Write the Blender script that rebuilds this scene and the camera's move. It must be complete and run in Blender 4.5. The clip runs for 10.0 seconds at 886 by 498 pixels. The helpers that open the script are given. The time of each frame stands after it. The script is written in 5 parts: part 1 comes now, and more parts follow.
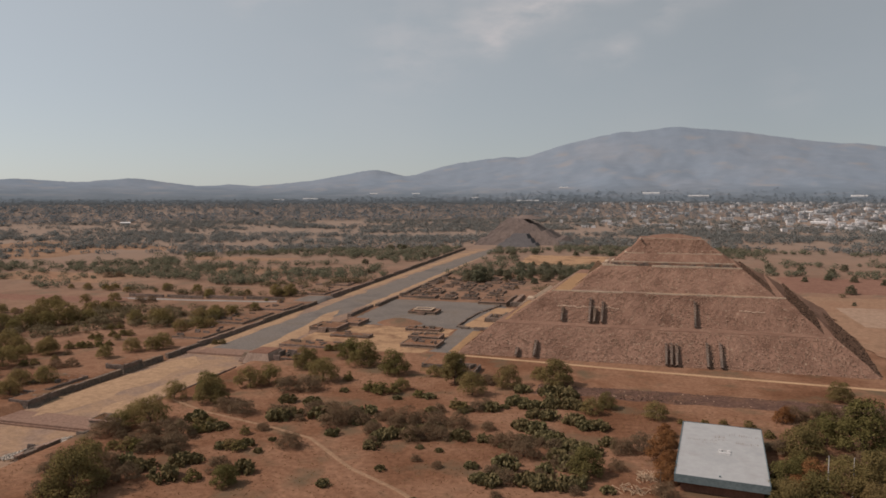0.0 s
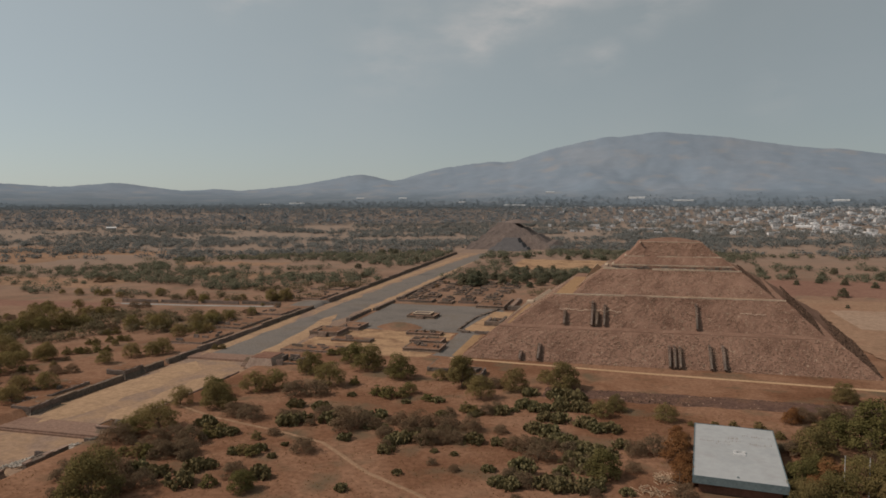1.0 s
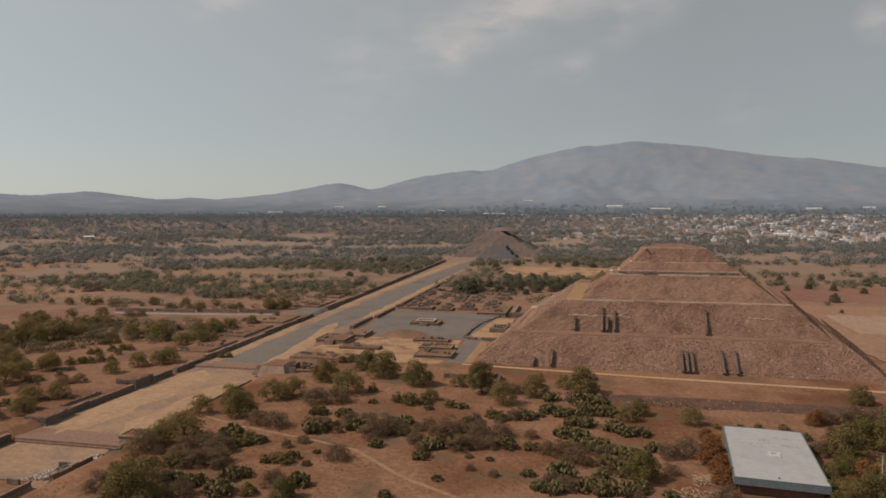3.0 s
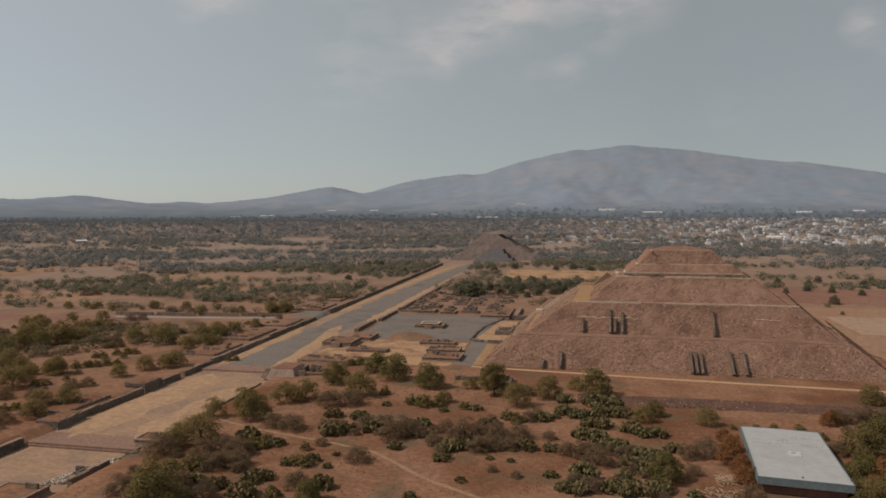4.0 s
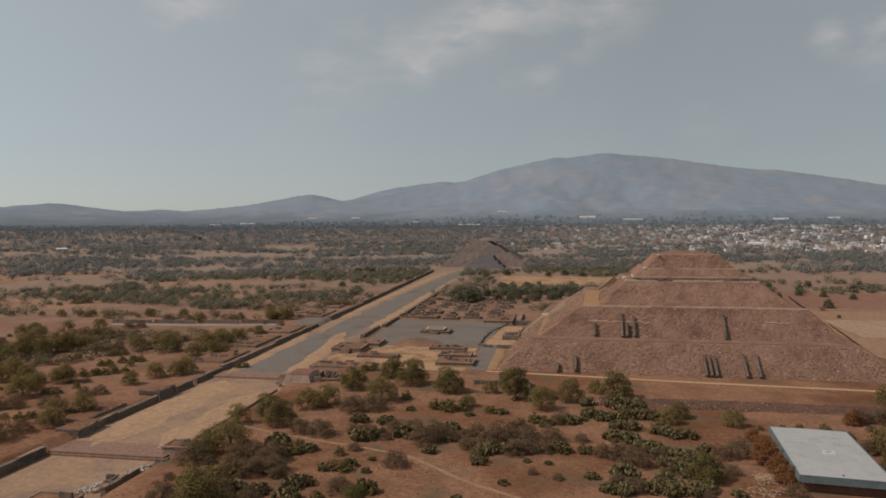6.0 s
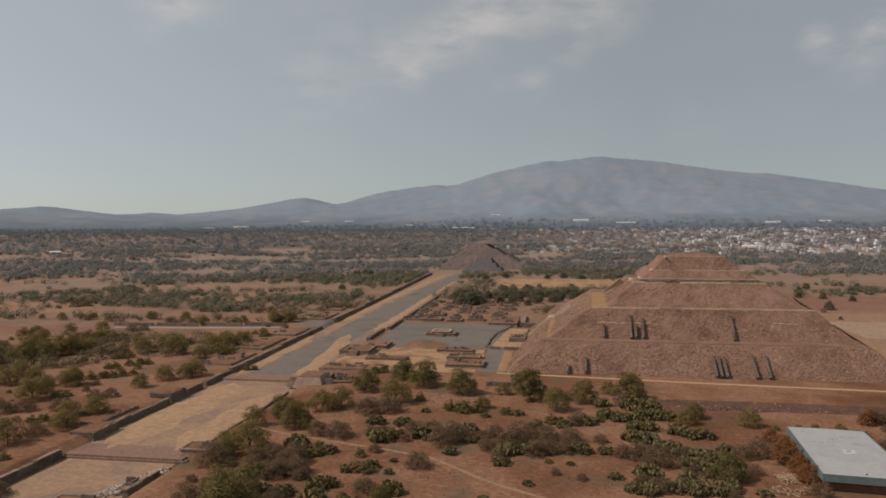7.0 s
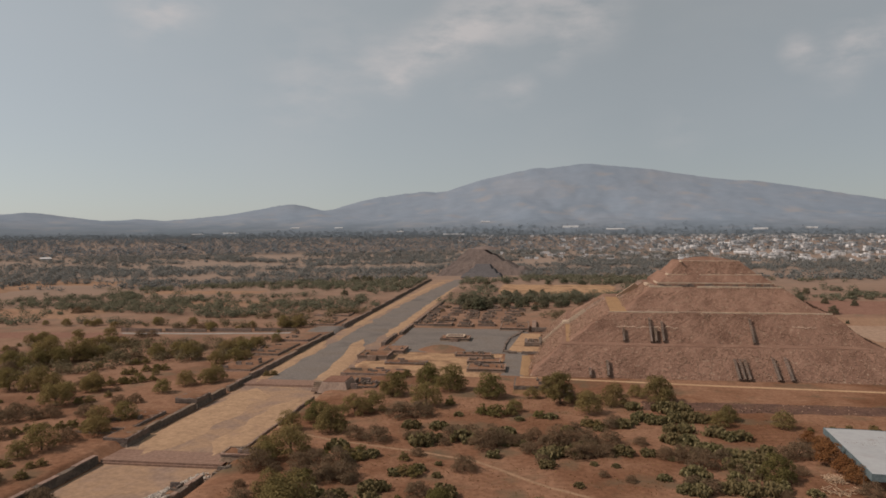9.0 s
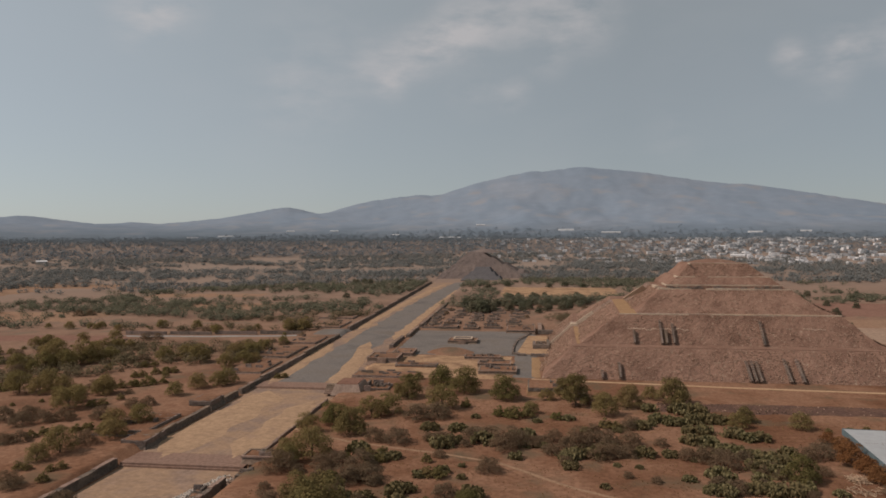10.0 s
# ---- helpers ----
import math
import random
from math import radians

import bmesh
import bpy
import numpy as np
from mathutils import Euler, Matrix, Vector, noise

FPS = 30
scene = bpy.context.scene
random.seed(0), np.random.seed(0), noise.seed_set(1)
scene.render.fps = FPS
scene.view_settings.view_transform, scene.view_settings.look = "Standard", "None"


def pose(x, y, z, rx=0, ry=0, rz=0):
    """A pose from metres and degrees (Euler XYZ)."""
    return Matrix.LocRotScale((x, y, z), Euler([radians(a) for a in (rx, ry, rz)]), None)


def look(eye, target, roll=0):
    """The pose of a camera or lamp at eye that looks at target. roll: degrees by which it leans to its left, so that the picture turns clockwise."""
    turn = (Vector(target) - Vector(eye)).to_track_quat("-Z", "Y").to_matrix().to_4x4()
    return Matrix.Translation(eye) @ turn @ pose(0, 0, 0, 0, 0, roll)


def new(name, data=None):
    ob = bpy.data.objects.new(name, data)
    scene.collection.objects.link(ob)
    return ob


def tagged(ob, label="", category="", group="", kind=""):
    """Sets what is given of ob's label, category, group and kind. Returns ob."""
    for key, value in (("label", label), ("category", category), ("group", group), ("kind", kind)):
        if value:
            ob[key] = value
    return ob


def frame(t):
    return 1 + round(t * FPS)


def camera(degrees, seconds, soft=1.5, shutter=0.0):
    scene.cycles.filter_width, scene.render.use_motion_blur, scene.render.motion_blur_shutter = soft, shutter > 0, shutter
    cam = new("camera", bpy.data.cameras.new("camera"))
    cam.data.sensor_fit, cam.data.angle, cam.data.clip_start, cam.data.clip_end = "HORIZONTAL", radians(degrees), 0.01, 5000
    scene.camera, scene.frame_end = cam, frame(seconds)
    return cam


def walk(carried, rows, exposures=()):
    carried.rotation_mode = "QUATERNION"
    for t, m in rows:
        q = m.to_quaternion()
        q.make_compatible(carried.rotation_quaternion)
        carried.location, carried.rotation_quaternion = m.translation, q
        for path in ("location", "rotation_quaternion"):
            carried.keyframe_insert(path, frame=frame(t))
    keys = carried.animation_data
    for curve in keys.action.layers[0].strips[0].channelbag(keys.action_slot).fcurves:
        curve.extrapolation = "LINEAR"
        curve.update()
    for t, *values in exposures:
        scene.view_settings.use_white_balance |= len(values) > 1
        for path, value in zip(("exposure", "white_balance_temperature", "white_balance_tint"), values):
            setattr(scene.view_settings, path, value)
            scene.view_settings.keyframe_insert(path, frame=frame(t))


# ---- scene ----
cam = camera(64.4, 10.0, soft=1.7)
METRES, EYE, TILT, LEAN, TURN = 110.0, 94.0, -4.4, 0.0, 15.5
ROWS = [
    (0.0, 0.0, 0.0, 0.0, -0.0, 0.0, 0.0),
    (0.5, -0.0499, 0.0007, -0.0027, -0.66, 0.19, 0.07),
    (1.0, -0.0995, 0.0025, -0.0052, -1.24, 0.38, 0.12),
    (1.5, -0.1495, 0.0041, -0.0082, -1.8, 0.57, 0.18),
    (2.0, -0.199, 0.0064, -0.0107, -2.36, 0.74, 0.22),
    (2.5, -0.2486, 0.0093, -0.0142, -2.86, 0.92, 0.26),
    (4.0, -0.3977, 0.0202, -0.0261, -4.03, 1.4, 0.42),
    (4.5, -0.447, 0.0248, -0.0302, -4.52, 1.56, 0.48),
    (5.0, -0.4962, 0.0295, -0.0339, -4.98, 1.71, 0.55),
    (5.5, -0.5452, 0.035, -0.0375, -5.44, 1.87, 0.61),
    (7.0, -0.6952, 0.0515, -0.0488, -6.55, 2.29, 0.71),
    (7.5, -0.7448, 0.0575, -0.0515, -6.84, 2.41, 0.74),
    (8.0, -0.7942, 0.0642, -0.0541, -7.13, 2.54, 0.76),
    (8.5, -0.8437, 0.0712, -0.0576, -7.43, 2.69, 0.78),
    (9.0, -0.8936, 0.0779, -0.0601, -7.71, 2.83, 0.79),
    (9.5, -0.9426, 0.085, -0.0629, -7.98, 2.97, 0.81),
    (10.0, -0.9928, 0.0921, -0.065, -8.24, 3.09, 0.81),
]
walk(cam, [(t, pose(0, 0, EYE, TILT, LEAN, TURN) @ pose(METRES * x, METRES * y, METRES * z, 90 + pitch, roll, yaw)) for t, x, y, z, yaw, pitch, roll in ROWS],
     exposures=((0.0, 0.26, 6700, 17), (0.5, 0.06, 6670, 12), (1.0, 0.05, 6670, 11), (1.5, 0.13, 6570, 13), (2.0, 0.04, 6610, 11), (2.5, 0.2, 7040, 16), (4.5, 0.1, 6680, 13), (5.0, 0.06, 6620, 12), (7.0, 0.19, 6720, 15), (7.5, 0.09, 6640, 12), (8.0, 0.07, 6650, 12), (8.5, 0.2, 6900, 12), (9.0, 0.22, 6790, 16), (9.5, 0.22, 6710, 16), (10.0, 0.12, 6580, 15)))

# ---- world, sun, exposure ----
SUN_EL, SUN_DIR = radians(45), Vector((-1.0, -0.36, 0)).normalized()
world = bpy.data.worlds.new("hazy_sky")
scene.world = world
world.use_nodes = True
wn, wl = world.node_tree.nodes, world.node_tree.links
wn.clear()
sky = wn.new("ShaderNodeTexSky")
sky.sky_type, sky.sun_disc = "NISHITA", False
sky.sun_elevation, sky.sun_rotation = SUN_EL, math.atan2(SUN_DIR.x, SUN_DIR.y)
sky.air_density, sky.dust_density, sky.ozone_density, sky.altitude = 1.0, 4.0, 1.0, 2300
# thin cloud and dust veil over the clear sky
wc = wn.new("ShaderNodeTexCoord")
wmap = wn.new("ShaderNodeMapping")
wmap.inputs["Scale"].default_value = (1.0, 1.0, 2.6)
wmap.inputs["Location"].default_value = (2.3, 0.7, 1.1)
wnoise = wn.new("ShaderNodeTexNoise")
wnoise.inputs["Scale"].default_value, wnoise.inputs["Detail"].default_value = 2.6, 7
wnoise.inputs["Roughness"].default_value, wnoise.inputs["Distortion"].default_value = 0.52, 0.5
wramp = wn.new("ShaderNodeValToRGB")
wramp.color_ramp.elements[0].position, wramp.color_ramp.elements[0].color = 0.47, (0, 0, 0, 1)
wramp.color_ramp.elements[1].position, wramp.color_ramp.elements[1].color = 0.80, (1, 1, 1, 1)
wveil = wn.new("ShaderNodeMixRGB")
wveil.inputs[0].default_value, wveil.inputs[2].default_value = 0.78, (3.22, 3.6, 3.5, 1)
wmix = wn.new("ShaderNodeMixRGB")
wmix.inputs[2].default_value = (4.9, 4.75, 4.65, 1)
wfade = wn.new("ShaderNodeMath")
wfade.operation, wfade.inputs[1].default_value = "MULTIPLY", 0.09
wbg = wn.new("ShaderNodeBackground")
wbg.inputs["Strength"].default_value = 0.1
wout = wn.new("ShaderNodeOutputWorld")
# a few separate soft clouds, broken up by the same noise
cloud_sum = None
for cx, cy, cz, reach, power in ((-0.04, 0.955, 0.29, 0.045, 0.7), (-0.09, 0.956, 0.278, 0.042, 0.8), (-0.121, 0.957, 0.265, 0.04, 0.75), (-0.152, 0.957, 0.247, 0.038, 0.65), (-0.183, 0.954, 0.236, 0.04, 0.5), (-0.225, 0.948, 0.229, 0.035, 0.4),
                                 (-0.192, 0.96, 0.203, 0.022, 0.6), (-0.027, 0.981, 0.192, 0.026, 0.55), (0.022, 0.97, 0.24, 0.03, 0.45), (0.07, 0.955, 0.288, 0.05, 0.7), (0.02, 0.955, 0.292, 0.045, 0.6), (0.318, 0.923, 0.218, 0.022, 0.95), (0.372, 0.902, 0.222, 0.03, 0.95), (0.415, 0.885, 0.226, 0.03, 0.8), (0.36, 0.915, 0.19, 0.03, 0.4),
                                 (-0.485, 0.831, 0.275, 0.04, 0.8), (-0.45, 0.845, 0.288, 0.04, 0.6), (-0.32, 0.93, 0.182, 0.06, 0.22), (-0.288, 0.93, 0.227, 0.09, 0.3), (0.184, 0.973, 0.137, 0.04, 0.2), (-0.08, 0.977, 0.2, 0.04, 0.25)):
    dist = wn.new("ShaderNodeVectorMath")
    dist.operation = "DISTANCE"
    dist.inputs[1].default_value = (cx, cy, cz)
    wl.new(wc.outputs["Generated"], dist.inputs[0])
    fall = wn.new("ShaderNodeMapRange")
    fall.interpolation_type = "SMOOTHSTEP"
    fall.inputs["From Min"].default_value, fall.inputs["From Max"].default_value = reach * 1.5, 0.0
    fall.inputs["To Max"].default_value = power
    wl.new(dist.outputs["Value"], fall.inputs["Value"])
    if cloud_sum is None:
        cloud_sum = fall.outputs["Result"]
    else:
        more = wn.new("ShaderNodeMath")
        more.operation = "ADD"
        wl.new(cloud_sum, more.inputs[0])
        wl.new(fall.outputs["Result"], more.inputs[1])
        cloud_sum = more.outputs[0]
wfine = wn.new("ShaderNodeTexNoise")
wfine.inputs["Scale"].default_value, wfine.inputs["Detail"].default_value, wfine.inputs["Roughness"].default_value = 13.0, 8, 0.55
wl.new(wmap.outputs["Vector"], wfine.inputs["Vector"])
wbreak = wn.new("ShaderNodeMapRange")
wbreak.inputs["From Min"].default_value, wbreak.inputs["From Max"].default_value = 0.36, 0.66
wl.new(wfine.outputs["Fac"], wbreak.inputs["Value"])
wbody = wn.new("ShaderNodeMath")
wbody.operation, wbody.use_clamp = "MULTIPLY", True
wl.new(cloud_sum, wbody.inputs[0])
wl.new(wbreak.outputs["Result"], wbody.inputs[1])
wcloud = wn.new("ShaderNodeMath")
wcloud.operation, wcloud.use_clamp = "MULTIPLY_ADD", True
wcloud.inputs[1].default_value = 0.6
wl.new(wbody.outputs[0], wcloud.inputs[0])
wl.new(wfade.outputs[0], wcloud.inputs[2])
wl.new(wc.outputs["Generated"], wmap.inputs["Vector"])
wl.new(wmap.outputs["Vector"], wnoise.inputs["Vector"])
wl.new(wnoise.outputs["Fac"], wramp.inputs["Fac"])
wl.new(wramp.outputs["Color"], wfade.inputs[0])
wl.new(wcloud.outputs[0], wmix.inputs[0])
wl.new(sky.outputs["Color"], wveil.inputs[1])
# the dust is brighter on the sun's side
wside = wn.new("ShaderNodeVectorMath")
wside.operation = "DOT_PRODUCT"
wside.inputs[1].default_value = (SUN_DIR.x, SUN_DIR.y, 0.0)
wl.new(wc.outputs["Generated"], wside.inputs[0])
wglow = wn.new("ShaderNodeMapRange")
wglow.inputs["From Min"].default_value, wglow.inputs["From Max"].default_value = -0.45, 0.75
wglow.inputs["To Min"].default_value, wglow.inputs["To Max"].default_value = 0.83, 1.27
wl.new(wside.outputs["Value"], wglow.inputs["Value"])
wdust = wn.new("ShaderNodeMixRGB")
wdust.blend_type, wdust.inputs[0].default_value = "MULTIPLY", 1.0
wl.new(wveil.outputs["Color"], wdust.inputs[1])
wl.new(wglow.outputs["Result"], wdust.inputs[2])
wl.new(wdust.outputs["Color"], wmix.inputs[1])
wl.new(wmix.outputs["Color"], wbg.inputs["Color"])
wl.new(wbg.outputs["Background"], wout.inputs["Surface"])

sun_data = bpy.data.lights.new("sun", "SUN")
sun_data.energy, sun_data.angle, sun_data.color = 2.95, radians(2.5), (1.0, 0.865, 0.75)
sun = new("sun", sun_data)
sun.matrix_world = look(SUN_DIR * 800 * math.cos(SUN_EL) + Vector((0, 0, 800 * math.sin(SUN_EL))), (0, 0, 0))


# ---- materials ----
def material(name, stops, big=0.02, fine=0.6, bump=0.5, rough=0.95, mix=0.45, per_piece=0.0, spots=None, bump_size=0.3, gloss=0.0):
    """A weathered surface: colour stops over a large noise, a finer noise over them, relief, and a tint of its own for each object."""
    m = bpy.data.materials.new(name)
    m.use_nodes = True
    n, l = m.node_tree.nodes, m.node_tree.links
    bs = n["Principled BSDF"]
    bs.inputs["Roughness"].default_value = rough
    bs.inputs["Specular IOR Level"].default_value = gloss
    geo = n.new("ShaderNodeNewGeometry")
    a = n.new("ShaderNodeTexNoise")
    a.inputs["Scale"].default_value, a.inputs["Detail"].default_value, a.inputs["Roughness"].default_value = big, 8, 0.62
    a.inputs["Distortion"].default_value = 0.4
    b = n.new("ShaderNodeTexNoise")
    b.inputs["Scale"].default_value, b.inputs["Detail"].default_value = fine, 6
    b.inputs["Roughness"].default_value = 0.7
    l.new(geo.outputs["Position"], a.inputs["Vector"])
    l.new(geo.outputs["Position"], b.inputs["Vector"])
    ramp = n.new("ShaderNodeValToRGB")
    els = ramp.color_ramp.elements
    while len(els) < len(stops):
        els.new(0.5)
    for i, c in enumerate(stops):
        els[i].position = 0.32 + 0.36 * i / max(1, len(stops) - 1)
        els[i].color = (*c, 1)
    l.new(a.outputs["Fac"], ramp.inputs["Fac"])
    fr = n.new("ShaderNodeValToRGB")
    fr.color_ramp.elements[0].position, fr.color_ramp.elements[0].color = 0.3, (0.45, 0.43, 0.42, 1)
    fr.color_ramp.elements[1].position, fr.color_ramp.elements[1].color = 0.72, (1.5, 1.48, 1.45, 1)
    l.new(b.outputs["Fac"], fr.inputs["Fac"])
    mx = n.new("ShaderNodeMixRGB")
    mx.blend_type, mx.inputs[0].default_value = "MULTIPLY", mix
    l.new(ramp.outputs["Color"], mx.inputs[1])
    l.new(fr.outputs["Color"], mx.inputs[2])
    last = mx.outputs["Color"]
    if spots:
        colour, scale, low, high = spots
        s = n.new("ShaderNodeTexNoise")
        s.inputs["Scale"].default_value, s.inputs["Detail"].default_value = scale, 5
        l.new(geo.outputs["Position"], s.inputs["Vector"])
        sr = n.new("ShaderNodeMapRange")
        sr.inputs["From Min"].default_value, sr.inputs["From Max"].default_value = low, high
        l.new(s.outputs["Fac"], sr.inputs["Value"])
        sm = n.new("ShaderNodeMixRGB")
        sm.inputs[2].default_value = (*colour, 1)
        l.new(sr.outputs["Result"], sm.inputs[0])
        l.new(last, sm.inputs[1])
        last = sm.outputs["Color"]
    if per_piece:
        info = n.new("ShaderNodeObjectInfo")
        hs = n.new("ShaderNodeHueSaturation")
        mr = n.new("ShaderNodeMapRange")
        mr.inputs["To Min"].default_value, mr.inputs["To Max"].default_value = 1 - per_piece, 1 + per_piece
        l.new(info.outputs["Random"], mr.inputs["Value"])
        l.new(mr.outputs["Result"], hs.inputs["Value"])
        mr2 = n.new("ShaderNodeMapRange")
        mr2.inputs["To Min"].default_value, mr2.inputs["To Max"].default_value = 0.5 + per_piece * 0.05, 0.5 - per_piece * 0.09
        l.new(info.outputs["Random"], mr2.inputs["Value"])
        l.new(mr2.outputs["Result"], hs.inputs["Hue"])
        l.new(last, hs.inputs["Color"])
        last = hs.outputs["Color"]
    l.new(last, bs.inputs["Base Color"])
    if bump:
        bp = n.new("ShaderNodeBump")
        bp.inputs["Strength"].default_value, bp.inputs["Distance"].default_value = bump, bump_size
        l.new(b.outputs["Fac"], bp.inputs["Height"])
        l.new(bp.outputs["Normal"], bs.inputs["Normal"])
    return m


def foliage(name, dark, light, dry, hue_by_object=0.25):
    """Leaves: a tint for each clump and each plant, dull and slightly translucent."""
    m = bpy.data.materials.new(name)
    m.use_nodes = True
    n, l = m.node_tree.nodes, m.node_tree.links
    bs = n["Principled BSDF"]
    bs.inputs["Roughness"].default_value, bs.inputs["Specular IOR Level"].default_value = 0.85, 0.0
    geo = n.new("ShaderNodeNewGeometry")
    info = n.new("ShaderNodeObjectInfo")
    ramp = n.new("ShaderNodeValToRGB")
    ramp.color_ramp.elements[0].color, ramp.color_ramp.elements[1].color = (*dark, 1), (*light, 1)
    l.new(geo.outputs["Random Per Island"], ramp.inputs["Fac"])
    noi = n.new("ShaderNodeTexNoise")
    noi.inputs["Scale"].default_value, noi.inputs["Detail"].default_value = 0.03, 4
    l.new(geo.outputs["Position"], noi.inputs["Vector"])
    add = n.new("ShaderNodeMath")
    add.operation = "ADD"
    l.new(noi.outputs["Fac"], add.inputs[0])
    l.new(info.outputs["Random"], add.inputs[1])
    mr = n.new("ShaderNodeMapRange")
    mr.inputs["From Min"].default_value, mr.inputs["From Max"].default_value = 0.55, 1.5
    l.new(add.outputs[0], mr.inputs["Value"])
    mx = n.new("ShaderNodeMixRGB")
    mx.inputs[2].default_value = (*dry, 1)
    l.new(mr.outputs["Result"], mx.inputs[0])
    l.new(ramp.outputs["Color"], mx.inputs[1])
    l.new(mx.outputs["Color"], bs.inputs["Base Color"])
    tr = n.new("ShaderNodeBsdfTranslucent")
    l.new(mx.outputs["Color"], tr.inputs["Color"])
    ms = n.new("ShaderNodeMixShader")
    ms.inputs[0].default_value = 0.35
    l.new(bs.outputs["BSDF"], ms.inputs[1])
    l.new(tr.outputs["BSDF"], ms.inputs[2])
    l.new(ms.outputs["Shader"], n["Material Output"].inputs["Surface"])
    return m


SOIL = material("dry_soil", [(0.124, 0.062, 0.037), (0.165, 0.086, 0.053), (0.226, 0.128, 0.083), (0.175, 0.091, 0.057)], 0.018, 0.45, 0.6, mix=0.6, spots=((0.118, 0.086, 0.056), 0.05, 0.54, 0.70))
FIELD = material("bare_field", [(0.21, 0.135, 0.092), (0.26, 0.168, 0.115), (0.235, 0.14, 0.095)], 0.02, 0.3, 0.3)
PALEFIELD = material("pale_field", [(0.25, 0.175, 0.13), (0.30, 0.215, 0.16), (0.27, 0.185, 0.135)], 0.03, 0.3, 0.3)
REDFIELD = material("red_field", [(0.185, 0.105, 0.08), (0.215, 0.125, 0.095)], 0.02, 0.3, 0.3)
COURT = material("tan_court", [(0.17, 0.10, 0.066), (0.255, 0.162, 0.102), (0.35, 0.23, 0.14), (0.275, 0.168, 0.105)], 0.06, 0.5, 0.4)
DIRT = material("trodden_dirt", [(0.194, 0.142, 0.117), (0.218, 0.157, 0.124), (0.286, 0.193, 0.129), (0.233, 0.165, 0.127), (0.199, 0.145, 0.119)], 0.02, 0.5, 0.25)
PATH = material("path_dirt", [(0.344, 0.227, 0.138), (0.413, 0.277, 0.172)], 0.05, 0.7, 0.3)
FOOTPATH = material("worn_footpath", [(0.24, 0.152, 0.099), (0.29, 0.188, 0.122)], 0.08, 0.7, 0.3)
OCHRE = material("ochre_earth", [(0.255, 0.160, 0.092), (0.315, 0.202, 0.116)], 0.06, 0.6, 0.3)
GREY = material("grey_paving", [(0.125, 0.113, 0.105), (0.165, 0.148, 0.135), (0.15, 0.128, 0.11)], 0.03, 0.8, 0.4)
PYRAMID = material("volcanic_rubble", [(0.145, 0.086, 0.064), (0.188, 0.113, 0.084), (0.228, 0.140, 0.104), (0.170, 0.101, 0.076)], 0.05, 1.15, 0.45, mix=0.42, bump_size=0.35, spots=((0.30, 0.225, 0.165), 0.6, 0.60, 0.72))
COPING = material("pale_coping", [(0.40, 0.31, 0.235), (0.52, 0.42, 0.32)], 0.1, 0.8, 0.6)
STONE = material("dark_masonry", [(0.10, 0.085, 0.075), (0.16, 0.13, 0.11), (0.20, 0.15, 0.12)], 0.12, 0.9, 0.9, mix=0.7, per_piece=0.15)
RUIN = material("ruin_masonry", [(0.158, 0.119, 0.097), (0.233, 0.171, 0.133), (0.270, 0.199, 0.153)], 0.1, 0.8, 0.8, mix=0.65, per_piece=0.15)
RUBBLE = material("grey_rubble", [(0.085, 0.054, 0.045), (0.12, 0.073, 0.058), (0.155, 0.09, 0.062)], 0.1, 0.6, 0.9, mix=0.7)
ROOF = material("white_sheet_roof", [(0.29, 0.30, 0.303), (0.333, 0.342, 0.345), (0.31, 0.314, 0.313)], 0.05, 0.35, 0.1, rough=0.6, mix=0.16, gloss=0.2, spots=((0.29, 0.285, 0.28), 0.15, 0.56, 0.76))
SHED = material("grey_green_wall", [(0.105, 0.14, 0.15), (0.13, 0.168, 0.178)], 0.3, 1.0, 0.2, rough=0.7)
PLASTER = material("pale_plaster", [(0.43, 0.43, 0.43), (0.56, 0.56, 0.56)], 0.05, 0.5, 0.1, mix=0.3, per_piece=0.5)
METAL = material("weathered_metal", [(0.42, 0.42, 0.42), (0.55, 0.55, 0.54)], 0.5, 2.0, 0.1, rough=0.45, mix=0.2, gloss=0.5)
DARK = material("dark_opening", [(0.03, 0.03, 0.033), (0.05, 0.05, 0.05)], 0.4, 1.0, 0.0)
BARK = material("bark", [(0.10, 0.07, 0.05), (0.16, 0.12, 0.09)], 0.5, 3.0, 0.6)
LEAF = foliage("mesquite_leaves", (0.092, 0.082, 0.032), (0.180, 0.158, 0.064), (0.200, 0.148, 0.069))
DRYGRASS = material("dry_grass_floor", [(0.262, 0.175, 0.118), (0.328, 0.222, 0.143), (0.29, 0.195, 0.128)], 0.06, 0.4, 0.3, spots=((0.25, 0.17, 0.125), 0.07, 0.58, 0.8))
TERRACE = material("terrace_stone", [(0.185, 0.118, 0.092), (0.225, 0.148, 0.115), (0.20, 0.135, 0.108)], 0.05, 0.8, 0.4, mix=0.6)
PALE = foliage("willow_leaves", (0.140, 0.115, 0.048), (0.240, 0.196, 0.082), (0.240, 0.176, 0.080))
BRUSH = foliage("dry_brush", (0.128, 0.092, 0.060), (0.195, 0.142, 0.092), (0.190, 0.128, 0.080))
GROVE = foliage("grove_leaves", (0.090, 0.094, 0.062), (0.150, 0.152, 0.098), (0.165, 0.148, 0.098))
RUSTY = foliage("rusty_brush", (0.17, 0.075, 0.035), (0.25, 0.12, 0.05), (0.25, 0.13, 0.06))
PAD = foliage("cactus_pads", (0.108, 0.095, 0.042), (0.282, 0.245, 0.132), (0.195, 0.155, 0.080))
WHITEROOF = material("white_roof", [(0.5, 0.5, 0.5), (0.6, 0.6, 0.6)], 0.05, 0.3, 0.0, mix=0.15)
